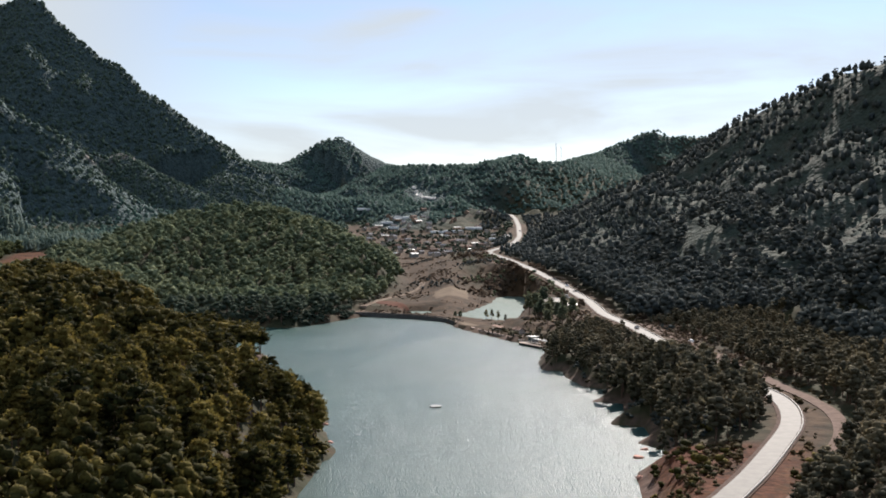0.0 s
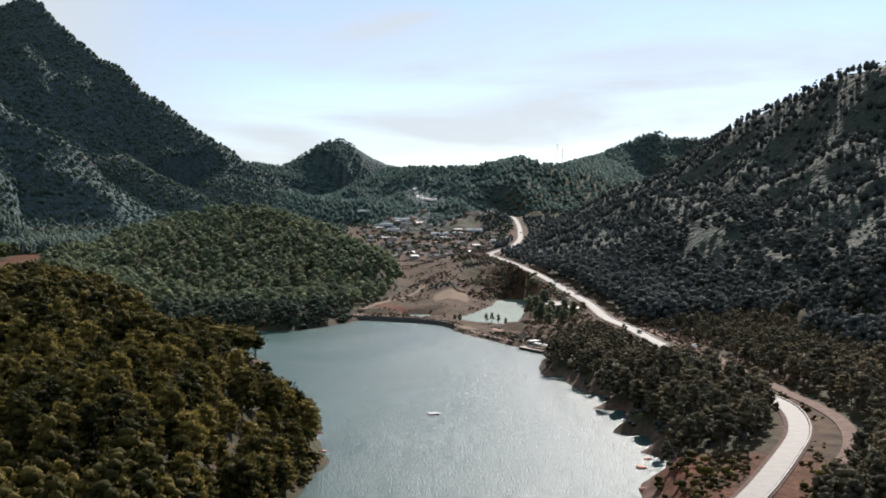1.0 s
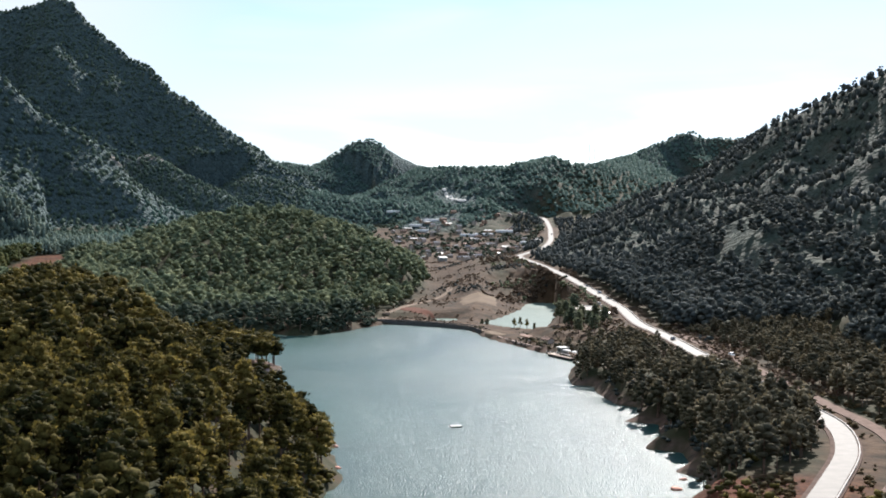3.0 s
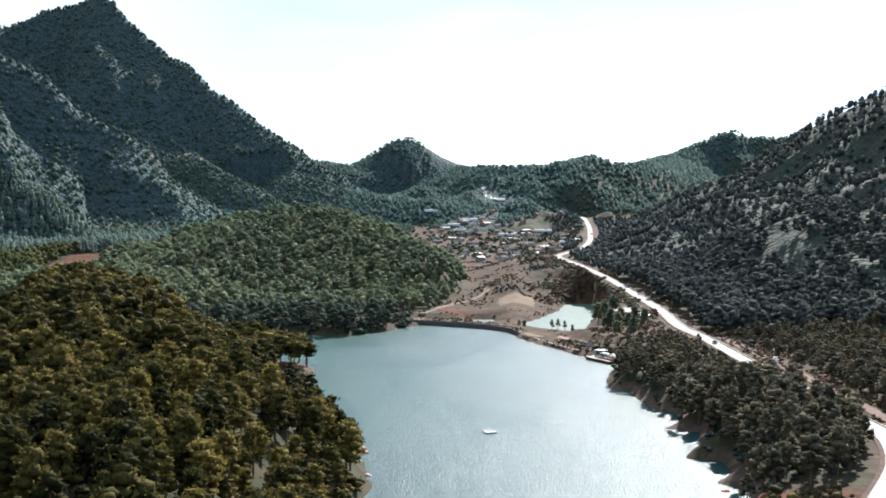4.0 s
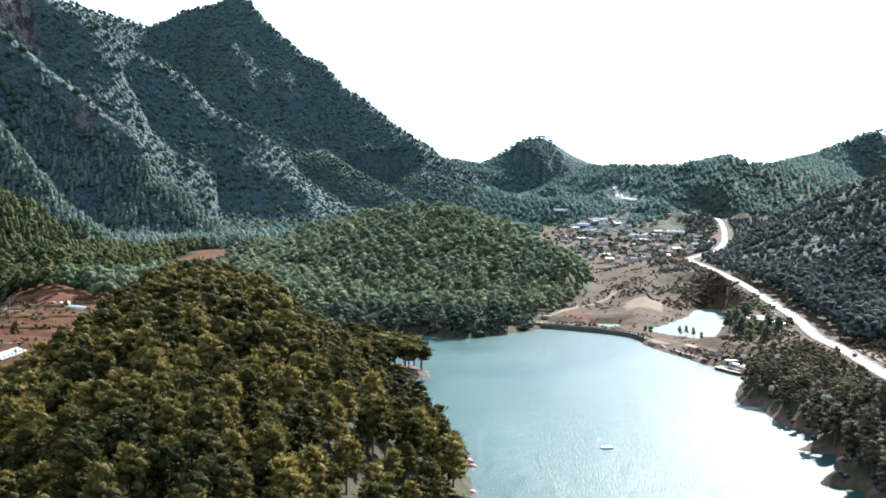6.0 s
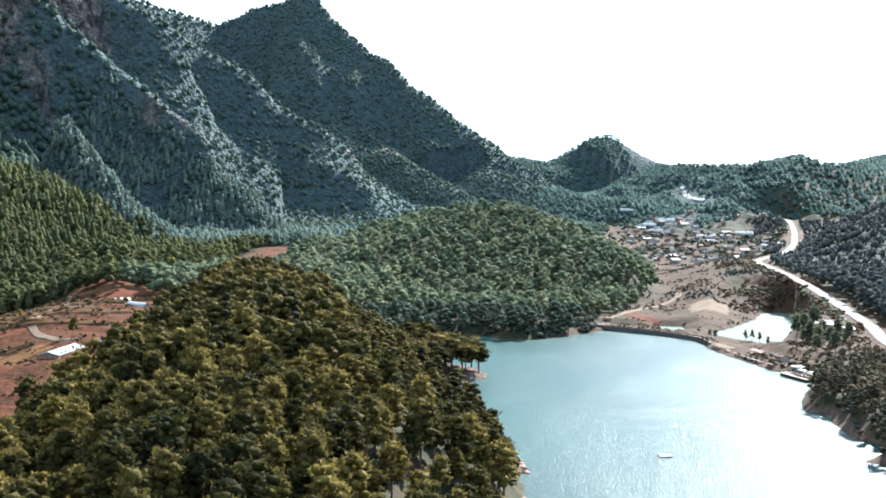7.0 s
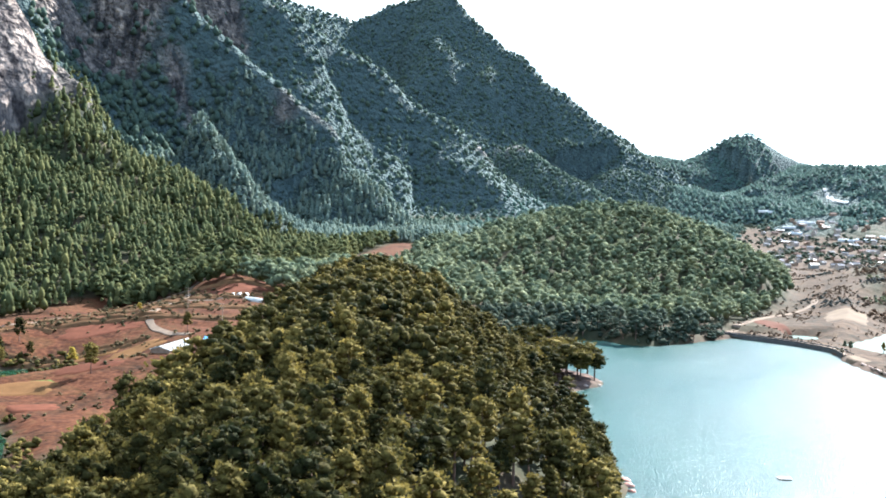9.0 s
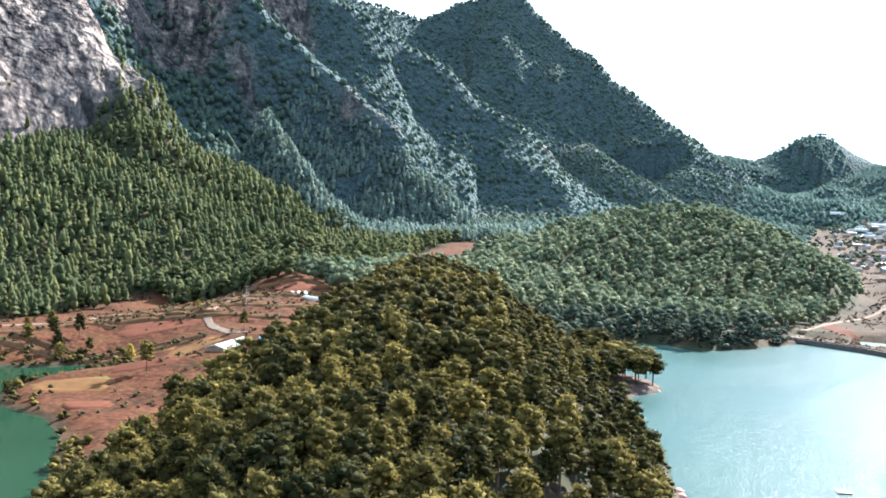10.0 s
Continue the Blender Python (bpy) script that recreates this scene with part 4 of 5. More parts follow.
steel = simple("galvanised_steel", (0.35, 0.36, 0.38), (0.55, 0.56, 0.58), 2.0, 0.4, 0.8)
rubber = simple("black_rubber", (0.015, 0.015, 0.016), (0.04, 0.04, 0.04), 3.0, 0.8)
blue_tarp = simple("blue_sheet_metal", (0.05, 0.22, 0.42), (0.10, 0.34, 0.55), 1.0, 0.45)
stone_pale = simple("pale_shore_rock", (0.24, 0.18, 0.15), (0.46, 0.36, 0.31), 0.8, 0.9, bump=0.6)
stone_red = simple("reddish_shore_rock", (0.26, 0.12, 0.09), (0.46, 0.26, 0.20), 0.8, 0.9, bump=0.6)
soil_red = simple("ploughed_red_soil", (0.052, 0.019, 0.011), (0.089, 0.033, 0.018), 0.25, 0.95, bump=0.4)
soil_ochre = simple("dry_ochre_stubble", (0.075, 0.038, 0.014), (0.119, 0.062, 0.024), 0.25, 0.95, bump=0.3)
crop_green = simple("young_green_crop", (0.042, 0.056, 0.014), (0.073, 0.088, 0.022), 0.3, 0.9, bump=0.3)
tan_ground = simple("pale_threshing_ground", (0.084, 0.061, 0.042), (0.127, 0.098, 0.068), 0.1, 0.95)
bush_mat = foliage("dry_bush_leaves", (0.045, 0.048, 0.024), (0.085, 0.068, 0.036), (0.15, 0.095, 0.048))
pond_needle = foliage("dark_pine_needles", (0.045, 0.062, 0.044), (0.078, 0.095, 0.060), (0.12, 0.125, 0.075), per_tree=False)
bush_brown = foliage("brown_valley_scrub", (0.073, 0.055, 0.039), (0.115, 0.083, 0.057), (0.161, 0.112, 0.077))
# far road: sun glare on the surface put into a pale base colour
road_glare = simple("glare_toned_road", (0.26, 0.25, 0.23), (0.36, 0.345, 0.32), 0.3, 0.6)
gold_mat = foliage("yellow_autumn_leaves", (0.14, 0.11, 0.02), (0.24, 0.18, 0.03), (0.34, 0.26, 0.05), per_tree=False)


def draped(name, pts, half, lift, mat, label, category="track"):
    """A track laid on the ground, with sunk edges."""
    line = curve([(a, b, 0) for a, b in pts], 2.5)
    t = np.gradient(line[:, :2], axis=0)
    t /= np.linalg.norm(t, axis=1)[:, None]
    cols = []
    for off, dz in ((-half - 0.6, -0.5), (-half, lift), (0, lift + 0.03), (half, lift), (half + 0.6, -0.5)):
        wob = off + 0.25 * np.sin(np.arange(len(line)) * 0.9 + off)
        x, y = line[:, 0] + t[:, 1] * wob, line[:, 1] - t[:, 0] * wob
        cols.append(np.stack([x, y, land(x, y)[0] + dz], -1))
    v = np.stack(cols, 1).reshape(-1, 3)
    f = [(5 * k + j, 5 * k + j + 1, 5 * k + j + 6, 5 * k + j + 5) for k in range(len(line) - 1) for j in range(4)]
    return tagged(new(name, mesh_of(name, [tuple(p) for p in v], f, mat)), label, category, kind="structure")


def plot(name, cx, cy, rx, ry, turn, mat, label, lift=0.35):
    """A field: an uneven rounded patch that follows the ground, standing a little proud of it."""
    rings, sides = 6, 28
    wob = np.random.default_rng(int(abs(cx * 7 + cy))).uniform(0.82, 1.1, sides)
    xs, ys, rr = [cx], [cy], [0.0]
    for r in range(1, rings + 1):
        for k in range(sides):
            a = 2 * math.pi * k / sides
            box = 1 / max(abs(math.cos(a)), abs(math.sin(a))) ** 0.7
            u, w = math.cos(a) * rx * box * r / rings * wob[k], math.sin(a) * ry * box * r / rings * wob[k]
            c, s = math.cos(radians(turn)), math.sin(radians(turn))
            xs.append(cx + u * c - w * s), ys.append(cy + u * s + w * c), rr.append(r / rings)
    z = land(np.array(xs), np.array(ys))[0] + np.where(np.array(rr) > 0.99, -0.5, lift)
    f = [(0, 1 + k, 1 + (k + 1) % sides) for k in range(sides)]
    for r in range(rings - 1):
        a, b = 1 + r * sides, 1 + (r + 1) * sides
        f += [(a + k, b + k, b + (k + 1) % sides, a + (k + 1) % sides) for k in range(sides)]
    return tagged(new(name, mesh_of(name, list(zip(xs, ys, z)), f, mat, True)), label, "field", kind="structure")


# tracks and fields of the side valley
draped("farm_track", [(-392, 520), (-372, 560), (-352, 600), (-349, 640), (-336, 655), (-316, 618), (-300, 570), (-284, 540), (-262, 520), (-246, 512)], 1.6, 0.3, dirt, "pale dirt farm track winding between red fields")
draped("farm_track", [(-336, 655), (-340, 690), (-352, 730), (-340, 770)], 1.5, 0.3, dirt, "pale dirt farm track climbing past the terraces")
draped("farm_track", [(-318, 600), (-300, 610), (-286, 622), (-272, 612)], 1.3, 0.3, dirt, "narrow pale footpath across the terraces")
for row in [
    (-330, 540, 22, 9, 35, soil_red, "ploughed red-brown terrace field"),
    (-318, 568, 24, 7, 40, tan_ground, "pale dry terrace field"),
    (-300, 527, 20, 8, 40, soil_red, "ploughed red-brown terrace field"),
    (-262, 497, 14, 8, 62, soil_ochre, "ochre stubble field beside the greenhouse"),
    (-282, 497, 12, 6, 40, soil_ochre, "ochre stubble field"),
    (-276, 470, 16, 8, 20, soil_red, "red ploughed field by the creek"),
    (-252, 452, 14, 6, 50, soil_red, "red ploughed field by the track"),
    (-262, 424, 16, 9, 30, soil_ochre, "dry golden field on the tongue of land"),
    (-258, 432, 6, 3, 30, crop_green, "strip of young green crop"),
    (-238, 404, 9, 6, 40, soil_red, "red earth at the edge of the lake arm"),
    (-352, 470, 14, 9, 20, crop_green, "bright green crop field beyond the creek"),
    (-300, 640, 24, 10, 60, soil_red, "dry brown terraced slope"),
]:
    plot("field", *row)
plot("field", 6, 905, 15, 34, 0, tan_ground, "pale bare field behind the dam")
plot("field", -38, 850, 9, 26, 20, soil_red, "reddish waste ground behind the dam")
plot("field", 14, 722, 5, 15, 20, tan_ground, "sandy ground by the lakeside terrace", 0.25)
plot("field", 66, 318, 6, 16, -12, soil_red, "bare red bank above the water", 0.2)
draped("dirt_road", [(-58, 806), (-55, 830), (-51, 855), (-44, 893), (-33, 926), (-19, 966), (-17, 1000)], 2.2, 0.35, dirt, "pale dirt road curving up from the dam")
draped("shore_path", [(-135, 778), (-115, 776), (-91, 783), (-75, 800), (-62, 806)], 1.6, 0.3, dirt, "pale path along the foot of the wooded hill")
draped("far_road", [p[:2] for p in FAR_ROAD], 2.4, 0.9, road_glare, "stretch of road on the far hillside, sun glare put into its pale colour", "road")
draped("village_lane", [(-60, 1330), (-52, 1400), (-40, 1450), (-44, 1540), (-30, 1640)], 2.2, 0.3, dirt, "dusty lane through the village")


# dam stone: shadow on the lake side put into this dark colour
dam_stone = simple("shade_toned_dam_stone", (0.035, 0.036, 0.036), (0.085, 0.082, 0.078), 0.5, 0.9, bump=0.4)


def dam():
    thing = tagged(new("dam"), "long low concrete dam with a roadway between lake and pond", "dam")
    line = curve([(-70, 800, 0), (-52, 796, 0), (-34, 788, 0), (-14, 777, 0), (3, 760, 0), (10, 738, 0)], 3.0)
    t = np.gradient(line[:, :2], axis=0)
    t /= np.linalg.norm(t, axis=1)[:, None]
    n = np.stack([t[:, 1], -t[:, 0]], -1)

    def strip(profile):
        bm = bmesh.new()
        rows = [[bm.verts.new((p[0] + n[k, 0] * o, p[1] + n[k, 1] * o, z)) for o, z in profile] for k, p in enumerate(line)]
        m = len(profile)
        for a, b in zip(rows, rows[1:]):
            for j in range(m):
                bm.faces.new((a[j], b[j], b[(j + 1) % m], a[(j + 1) % m]))
        bm.faces.new(rows[0]), bm.faces.new(rows[-1][::-1])
        return bm

    part("wall", strip([(4.6, -3.0), (3.0, 1.9), (-3.0, 1.9), (-4.0, -2.0)]), dam_stone, thing, "stone face, its shade put into the dark colour")
    part("roadway", strip([(2.5, 1.9), (2.5, 2.05), (-2.5, 2.05), (-2.5, 1.9)]), dirt, thing, "pale dusty roadway")
    for o in (2.75, -2.75):
        part("parapet", strip([(o + 0.2, 1.8), (o + 0.2, 2.55), (o - 0.2, 2.55), (o - 0.2, 1.8)]), dam_stone, thing)
    for k in range(0, len(line), 2):
        for o in (2.75, -2.75):
            part("post", boxed(line[k, 0] + n[k, 0] * o, line[k, 1] + n[k, 1] * o, 2.5, 0.5, 0.5, 0.45), dam_stone, thing)


dam()


def gabled(name, label, category, sx, sy, wall_h, rise, wall_mat, roof_mat, windows=2, group=""):
    """A house about its own origin: walls, two roof slopes, ridge, door and windows."""
    h = tagged(new(name), label, category, group)
    bm = bmesh.new()
    lo = [bm.verts.new((a * sx / 2, b * sy / 2, -1.2)) for a, b in ((-1, -1), (1, -1), (1, 1), (-1, 1))]
    hi = [bm.verts.new((a * sx / 2, b * sy / 2, wall_h)) for a, b in ((-1, -1), (1, -1), (1, 1), (-1, 1))]
    peak = [bm.verts.new((a * sx / 2, 0, wall_h + rise)) for a in (-1, 1)]
    for f in ((lo[0], lo[1], hi[1], hi[0]), (lo[2], lo[3], hi[3], hi[2]), (lo[1], lo[2], hi[2], peak[1], hi[1]), (lo[3], lo[0], hi[0], peak[0], hi[3]), (hi[0], hi[1], peak[1], peak[0]), (hi[2], hi[3], peak[0], peak[1])):
        bm.faces.new(f)
    part("wall", bm, wall_mat, h)
    tilt, run = math.atan2(rise, sy / 2), math.hypot(rise, sy / 2) + 0.7
    for side in (-1, 1):
        bm = bmesh.new()
        m = pose(0, 0, wall_h + rise + 0.12) @ Matrix.Rotation(-side * tilt, 4, "X") @ Matrix.Translation((0, side * run / 2, 0.02))
        bmesh.ops.create_cube(bm, size=1.0, matrix=m @ Matrix.Diagonal((sx + 1.2, run, 0.2, 1)))
        for k in range(int(sx / 1.2)):
            bmesh.ops.create_cube(bm, size=1.0, matrix=m @ Matrix.Translation((-sx / 2 + 0.6 + k * 1.2, 0, 0.13)) @ Matrix.Diagonal((0.3, run * 0.98, 0.1, 1)))
        part("roof", bm, roof_mat, h)
    part("ridge", boxed(0, 0, wall_h + rise + 0.12, sx + 1.3, 0.45, 0.3, 0.08), roof_mat, h)
    part("door", boxed(0.6, -sy / 2 - 0.03, 0, 1.1, 0.14, min(2.1, wall_h - 0.3), 0.03), wood, h)
    for k in range(windows):
        x = -sx / 2 + (k + 0.7) * sx / (windows + 0.6)
        w = part("window", boxed(x, -sy / 2 - 0.02, 1.0, 1.2, 0.1, 1.1, 0.02), dark_glass, h)
        part("frame", boxed(x, -sy / 2 - 0.05, 0.9, 1.45, 0.12, 0.12, 0.02), wood, w)
    return h


def tunnel(name, label, length, width, rise, group=""):
    """A greenhouse: arched film on ribs, with end walls and a door."""
    g = tagged(new(name), label, "greenhouse", group)
    bm = bmesh.new()
    arc = [(math.cos(a) * width / 2, max(0.0, math.sin(a)) * rise) for a in np.linspace(0, math.pi, 11)]
    rows = []
    for k in range(int(length / 2) + 1):
        y = -length / 2 + k * length / int(length / 2)
        sag = 1.0 if k % 2 == 0 else 0.975
        rows.append([bm.verts.new((x * sag, y, z * sag - (0.5 if z < 0.01 else 0))) for x, z in arc])
    for a, b in zip(rows, rows[1:]):
        for j in range(10):
            bm.faces.new((a[j], a[j + 1], b[j + 1], b[j]))
    part("cover", bm, white_film, g)
    for k in range(0, int(length / 2) + 1, 2):
        bm = bmesh.new()
        y = -length / 2 + k * length / int(length / 2)
        for (x0, z0), (x1, z1) in zip(arc, arc[1:]):
            bmesh.ops.create_cube(bm, size=1.0, matrix=pose((x0 + x1) / 2 * 1.01, y, (z0 + z1) / 2 * 1.01, 0, -math.degrees(math.atan2(z1 - z0, x1 - x0)), 0) @ Matrix.Diagonal((math.hypot(x1 - x0, z1 - z0) + 0.05, 0.1, 0.1, 1)))
        part("rib", bm, steel, g)
    for y in (-length / 2, length / 2):
        bm = bmesh.new()
        bm.faces.new([bm.verts.new((x * 0.985, y, z * 0.985 - (0.5 if z < 0.01 else 0))) for x, z in arc])
        bmesh.ops.solidify(bm, geom=bm.faces[:], thickness=0.06)
        part("end_wall", bm, white_film, g)
        part("door", boxed(0, y, 0, 1.4, 0.16, min(1.9, rise * 0.75), 0.02), wood, g)
    return g


def put(thing, x, y, turn, lift=0.0, scale=1.0):
    thing.matrix_basis = pose(x, y, height(x, y) + lift, 0, 0, turn) @ Matrix.Scale(scale, 4)
    return thing


# farm in the side valley
def terrace_bank(pts, label):
    line = curve([(a, b, 0) for a, b in pts], 3.0)
    d = np.gradient(line[:, :2], axis=0)
    d /= np.linalg.norm(d, axis=1)[:, None]
    cols = []
    for off, dz in ((2.6, -0.4), (1.2, 0.8), (0.2, 1.5), (-0.8, 1.0), (-2.2, -0.4)):
        x = line[:, 0] + d[:, 1] * off + 0.5 * np.sin(np.arange(len(line)) * 0.7)
        y = line[:, 1] - d[:, 0] * off
        cols.append(np.stack([x, y, land(x, y)[0] + dz + 0.25 * np.sin(np.arange(len(line)) * 1.3) * (dz > 0)], -1))
    v = np.stack(cols, 1).reshape(-1, 3)
    f = [(5 * k + j, 5 * k + j + 1, 5 * k + j + 6, 5 * k + j + 5) for k in range(len(line) - 1) for j in range(4)]
    tagged(new("terrace_bank", mesh_of("terrace_bank", [tuple(p) for p in v], f, earth_bank, True)), label, "earth bank", kind="structure")


BANKS = []
earth_bank = simple("overgrown_earth_bank", (0.044, 0.031, 0.014), (0.111, 0.054, 0.027), 0.35, 0.95, bump=0.6)
for k in range(15):
    y0 = 446 + 16 * k
    reach = 0.45 + 0.55 * ((k * 37) % 10) / 10
    x0 = -388 + 4 * k + 18 * (k % 3)
    pts = [(x0 + u * reach * 115, y0 + u * reach * 48 + 5 * math.sin(2.2 * u * 3 + k)) for u in (0, 0.25, 0.5, 0.75, 1)]
    terrace_bank(pts, "low earth bank with dry scrub between terrace fields")
    BANKS.append(pts)
shed = put(gabled("farm_shed", "long white-roofed farm shed standing among red fields", "shed", 34, 9.5, 0.6, 1.3, mudbrick, white_sheet, 6), -238, 488, 100, 0.1, 0.8)
for x, y in ((-290, 624), (-287.2, 626), (-284.4, 628)):
    put(tunnel("greenhouse", "small white film greenhouse on the upper terrace", 11, 4.2, 2.6, "white tunnels on the terrace"), x, y, 20, 0.3, 0.62)
put(tunnel("greenhouse", "long low white greenhouse on the terrace", 20, 5.0, 2.2), -270, 612, 62, 0.2, 0.75)
put(gabled("blue_shed", "small shed with a blue metal roof beside the track", "shed", 4.5, 3.2, 2.1, 0.6, mudbrick, blue_tarp, 1), -229, 501, 20)


def utility_pole(x, y, tall):
    p = tagged(new("utility_pole"), "slender wooden power pole with two crossarms", "pole")
    p.matrix_basis = pose(x, y, height(x, y), 0, 0, 30)
    part("pole", pole(0, 0, -1, 0.2, tall + 1, 8, 0.12), wood, p)
    for z in (tall - 0.8, tall - 1.9):
        part("crossarm", boxed(0, 0, z, 2.6, 0.16, 0.18), wood, p)
        for x0 in (-1.1, 0, 1.1):
            part("insulator", pole(x0, 0, z + 0.18, 0.08, 0.25, 6, 0.05), concrete, p)


utility_pole(-240, 528, 12)
utility_pole(-286, 575, 10)


def loose_tree(name, label, model, mat, x, y, scale, turn=0.0, trunk=0, group=""):
    t = tagged(new(name), label, "tree", group)
    for nm, (v, f), m in (("trunk", NEAR_TRUNKS[trunk], bark), ("crown", model, mat)):
        o = new(nm, tri_mesh(nm, v, f, m))
        o.parent = t
    return put(t, x, y, turn, -0.1, scale)


CAPE_MODELS = []
for k in range(3):
    v, f = crown_mesh(np.random.default_rng(130 + k), 12.0, 8.2, 11, False, 34, 0)
    v[:, 2] = 6.0 + 0.8 * (v[:, 2] - 6.0)
    CAPE_MODELS.append((v, f))
loose_tree("autumn_tree", "small tree in bright yellow autumn leaf", NEAR_MODELS[1], gold_mat, -285, 487, 0.55, 40)
loose_tree("autumn_tree", "round yellow bush beside the farm track", NEAR_MODELS[2], gold_mat, -300, 556, 0.34, 10)
for k, (x, y, s) in enumerate(((-246, 446, 0.85), (-318, 482, 0.7), (-327, 490, 0.75), (-335, 498, 0.7), (-312, 476, 0.6), (-322, 500, 0.8), (-330, 478, 0.65), (-340, 488, 0.6), (-308, 490, 0.55), (-252, 520, 0.6), (-272, 404, 0.5))):
    loose_tree("field_tree", "lone green pine among the red fields", NEAR_MODELS[k % 6], needle_near, x, y, s, 50 * k, k % 6, "trees among the fields")
for k, (x, y) in enumerate(((27.5, 751), (31, 749.5), (35, 748.5), (39.5, 747))):
    v, f = crown_mesh(np.random.default_rng(90 + k), 10.5, 4.6, 9, False, 24, 1.0)
    loose_tree("conifer", "small dark conical conifer in a row by the pond", (v, f), needle_near, x, y, 0.62, 30 * k, k, "row of conifers by the pond")
for k, (x, y, s) in enumerate(((54, 738, 1.0), (57, 731, 1.1), (63, 742, 1.0), (60, 722, 0.9), (66, 728, 0.85), (56, 716, 0.6), (62, 700, 0.85), (67, 690, 0.9), (60, 676, 0.75), (72, 708, 1.0), (68, 672, 0.85), (76, 694, 0.95), (11, 752, 0.42), (8, 760, 0.36))):
    loose_tree("shore_pine", "tall dark pine above the lakeside terrace", NEAR_MODELS[k % 6], pond_needle, x, y, s, 40 * k, k % 6, "pines by the lakeside terrace")


for k, (x, y) in enumerate(((-89, 577), (-91, 586), (-93.5, 570), (-95, 590), (-97, 580), (-99, 566), (-101, 596), (-103, 586), (-105, 574), (-107, 601), (-109, 592), (-111, 581), (-113, 604), (-101, 557), (-115, 596), (-108, 566), (-118, 588), (-120, 601), (-123, 610), (-118, 575), (-125, 592), (-122, 564), (-114, 612), (-112, 555))):
    loose_tree("cape_pine", "slender pine with a bare trunk on the pale cape", CAPE_MODELS[k % 3], needle_near, x, y, 1.05 + 0.07 * (k % 6), 50 * k, k % 6, "pines on the cape")


# lakeside terrace and floating restaurant
def pavilion():
    p = tagged(new("pavilion"), "open wooden pavilion with a brown sheet roof by the water", "pavilion")
    p.matrix_basis = pose(33, 690, height(33, 690) + 0.3, 0, 0, -66) @ Matrix.Scale(0.62, 4)
    part("floor", boxed(0, 0, -1.4, 20, 6.5, 1.5, 0.05), concrete, p)
    for k in range(7):
        for y in (-2.7, 2.7):
            part("post", boxed(-9 + 3 * k, y, 0.1, 0.28, 0.28, 2.6, 0.03), wood, p)
    bm = bmesh.new()
    for side in (-1, 1):
        m = pose(0, 0, 3.6) @ Matrix.Rotation(-side * 0.3, 4, "X") @ Matrix.Translation((0, side * 1.9, 0))
        bmesh.ops.create_cube(bm, size=1.0, matrix=m @ Matrix.Diagonal((21, 3.9, 0.18, 1)))
    part("roof", bm, roof_clay, p)
    for k in range(6):
        part("table", boxed(-7.5 + 3 * k, 0, 0.1, 1.6, 1.0, 0.75, 0.05), wood, p)


pavilion()
put(gabled("tea_house", "low tea house with a weathered tiled roof on the terrace", "house", 9, 5, 2.5, 1.4, plaster, roof_clay, 3), 43, 672, -60, 0.3, 0.75)
put(gabled("house", "house with a tan sheet roof among the pines", "house", 14, 8, 3.2, 1.8, plaster, roof_tan, 4), 69, 745, -25, 0.4)
put(gabled("house", "small outbuilding with a tan roof under the road", "house", 7, 5, 2.6, 1.1, plaster, roof_tan, 2), 79, 737, 15, 0.4)


def terrace_wall():
    w = tagged(new("terrace_wall"), "stone retaining wall along the lakeside terrace", "wall")
    pts = [(12, 726), (20, 700), (27, 682), (35, 664), (44, 648)]
    for (ax, ay), (bx, by) in zip(pts, pts[1:]):
        a = math.degrees(math.atan2(by - ay, bx - ax))
        part("wall_section", boxed((ax + bx) / 2, (ay + by) / 2, -1.5, math.hypot(bx - ax, by - ay) + 0.4, 0.9, 3.4, 0.1, a), stone_pale, w)
    for k in range(9):
        part("step_block", boxed(13 + 3.6 * k, 722 - 8.6 * k, -1.2, 2.6, 2.2, 2.0, 0.2, 20 * k), stone_pale, w)


terrace_wall()


def floating_restaurant():
    d = tagged(new("floating_restaurant"), "floating deck with white cabin and dark hull at the shore", "pontoon")
    d.matrix_basis = pose(50.5, 628, 0, 0, 0, -62) @ Matrix.Scale(1.3, 4)
    part("hull", boxed(0, 0, -0.6, 17, 8, 1.5, 0.25), rubber, d)
    part("deck", boxed(0, 0, 0.9, 17.6, 8.6, 0.18, 0.04), wood, d)
    cabin = part("cabin", boxed(-6.4, 1.8, 1.08, 3.0, 3.4, 2.2, 0.06), white_sheet, d, "white painted cabin")
    part("cabin_roof", boxed(-6.4, 1.8, 3.28, 3.8, 4.2, 0.22, 0.06), white_sheet, cabin)
    part("window", boxed(-6.4, 0.08, 1.8, 1.7, 0.1, 0.9, 0.02), dark_glass, cabin)
    for k in range(10):
        for y in (-4.1, 4.1):
            part("rail_post", pole(-8.3 + 1.85 * k, y, 1.08, 0.06, 1.0, 6), steel, d)
    for y in (-4.1, 4.1):
        part("handrail", boxed(0, y, 2.05, 17.2, 0.1, 0.1, 0.02), steel, d)
    for k in range(5):
        for y in (-2.0, 1.6):
            part("table", boxed(-1.5 + 2.1 * k, y, 1.08, 1.1, 1.1, 0.75, 0.05), wood, d)
        if k != 2:
            stem = part("parasol_pole", pole(-1.5 + 2.1 * k, -0.3, 1.08, 0.05, 2.1, 6), steel, d)
            part("canopy", pole(-1.5 + 2.1 * k, -0.3, 2.9, 1.25, 0.55, 8, 0.08), white_sheet, stem, "faded white canopy")


floating_restaurant()


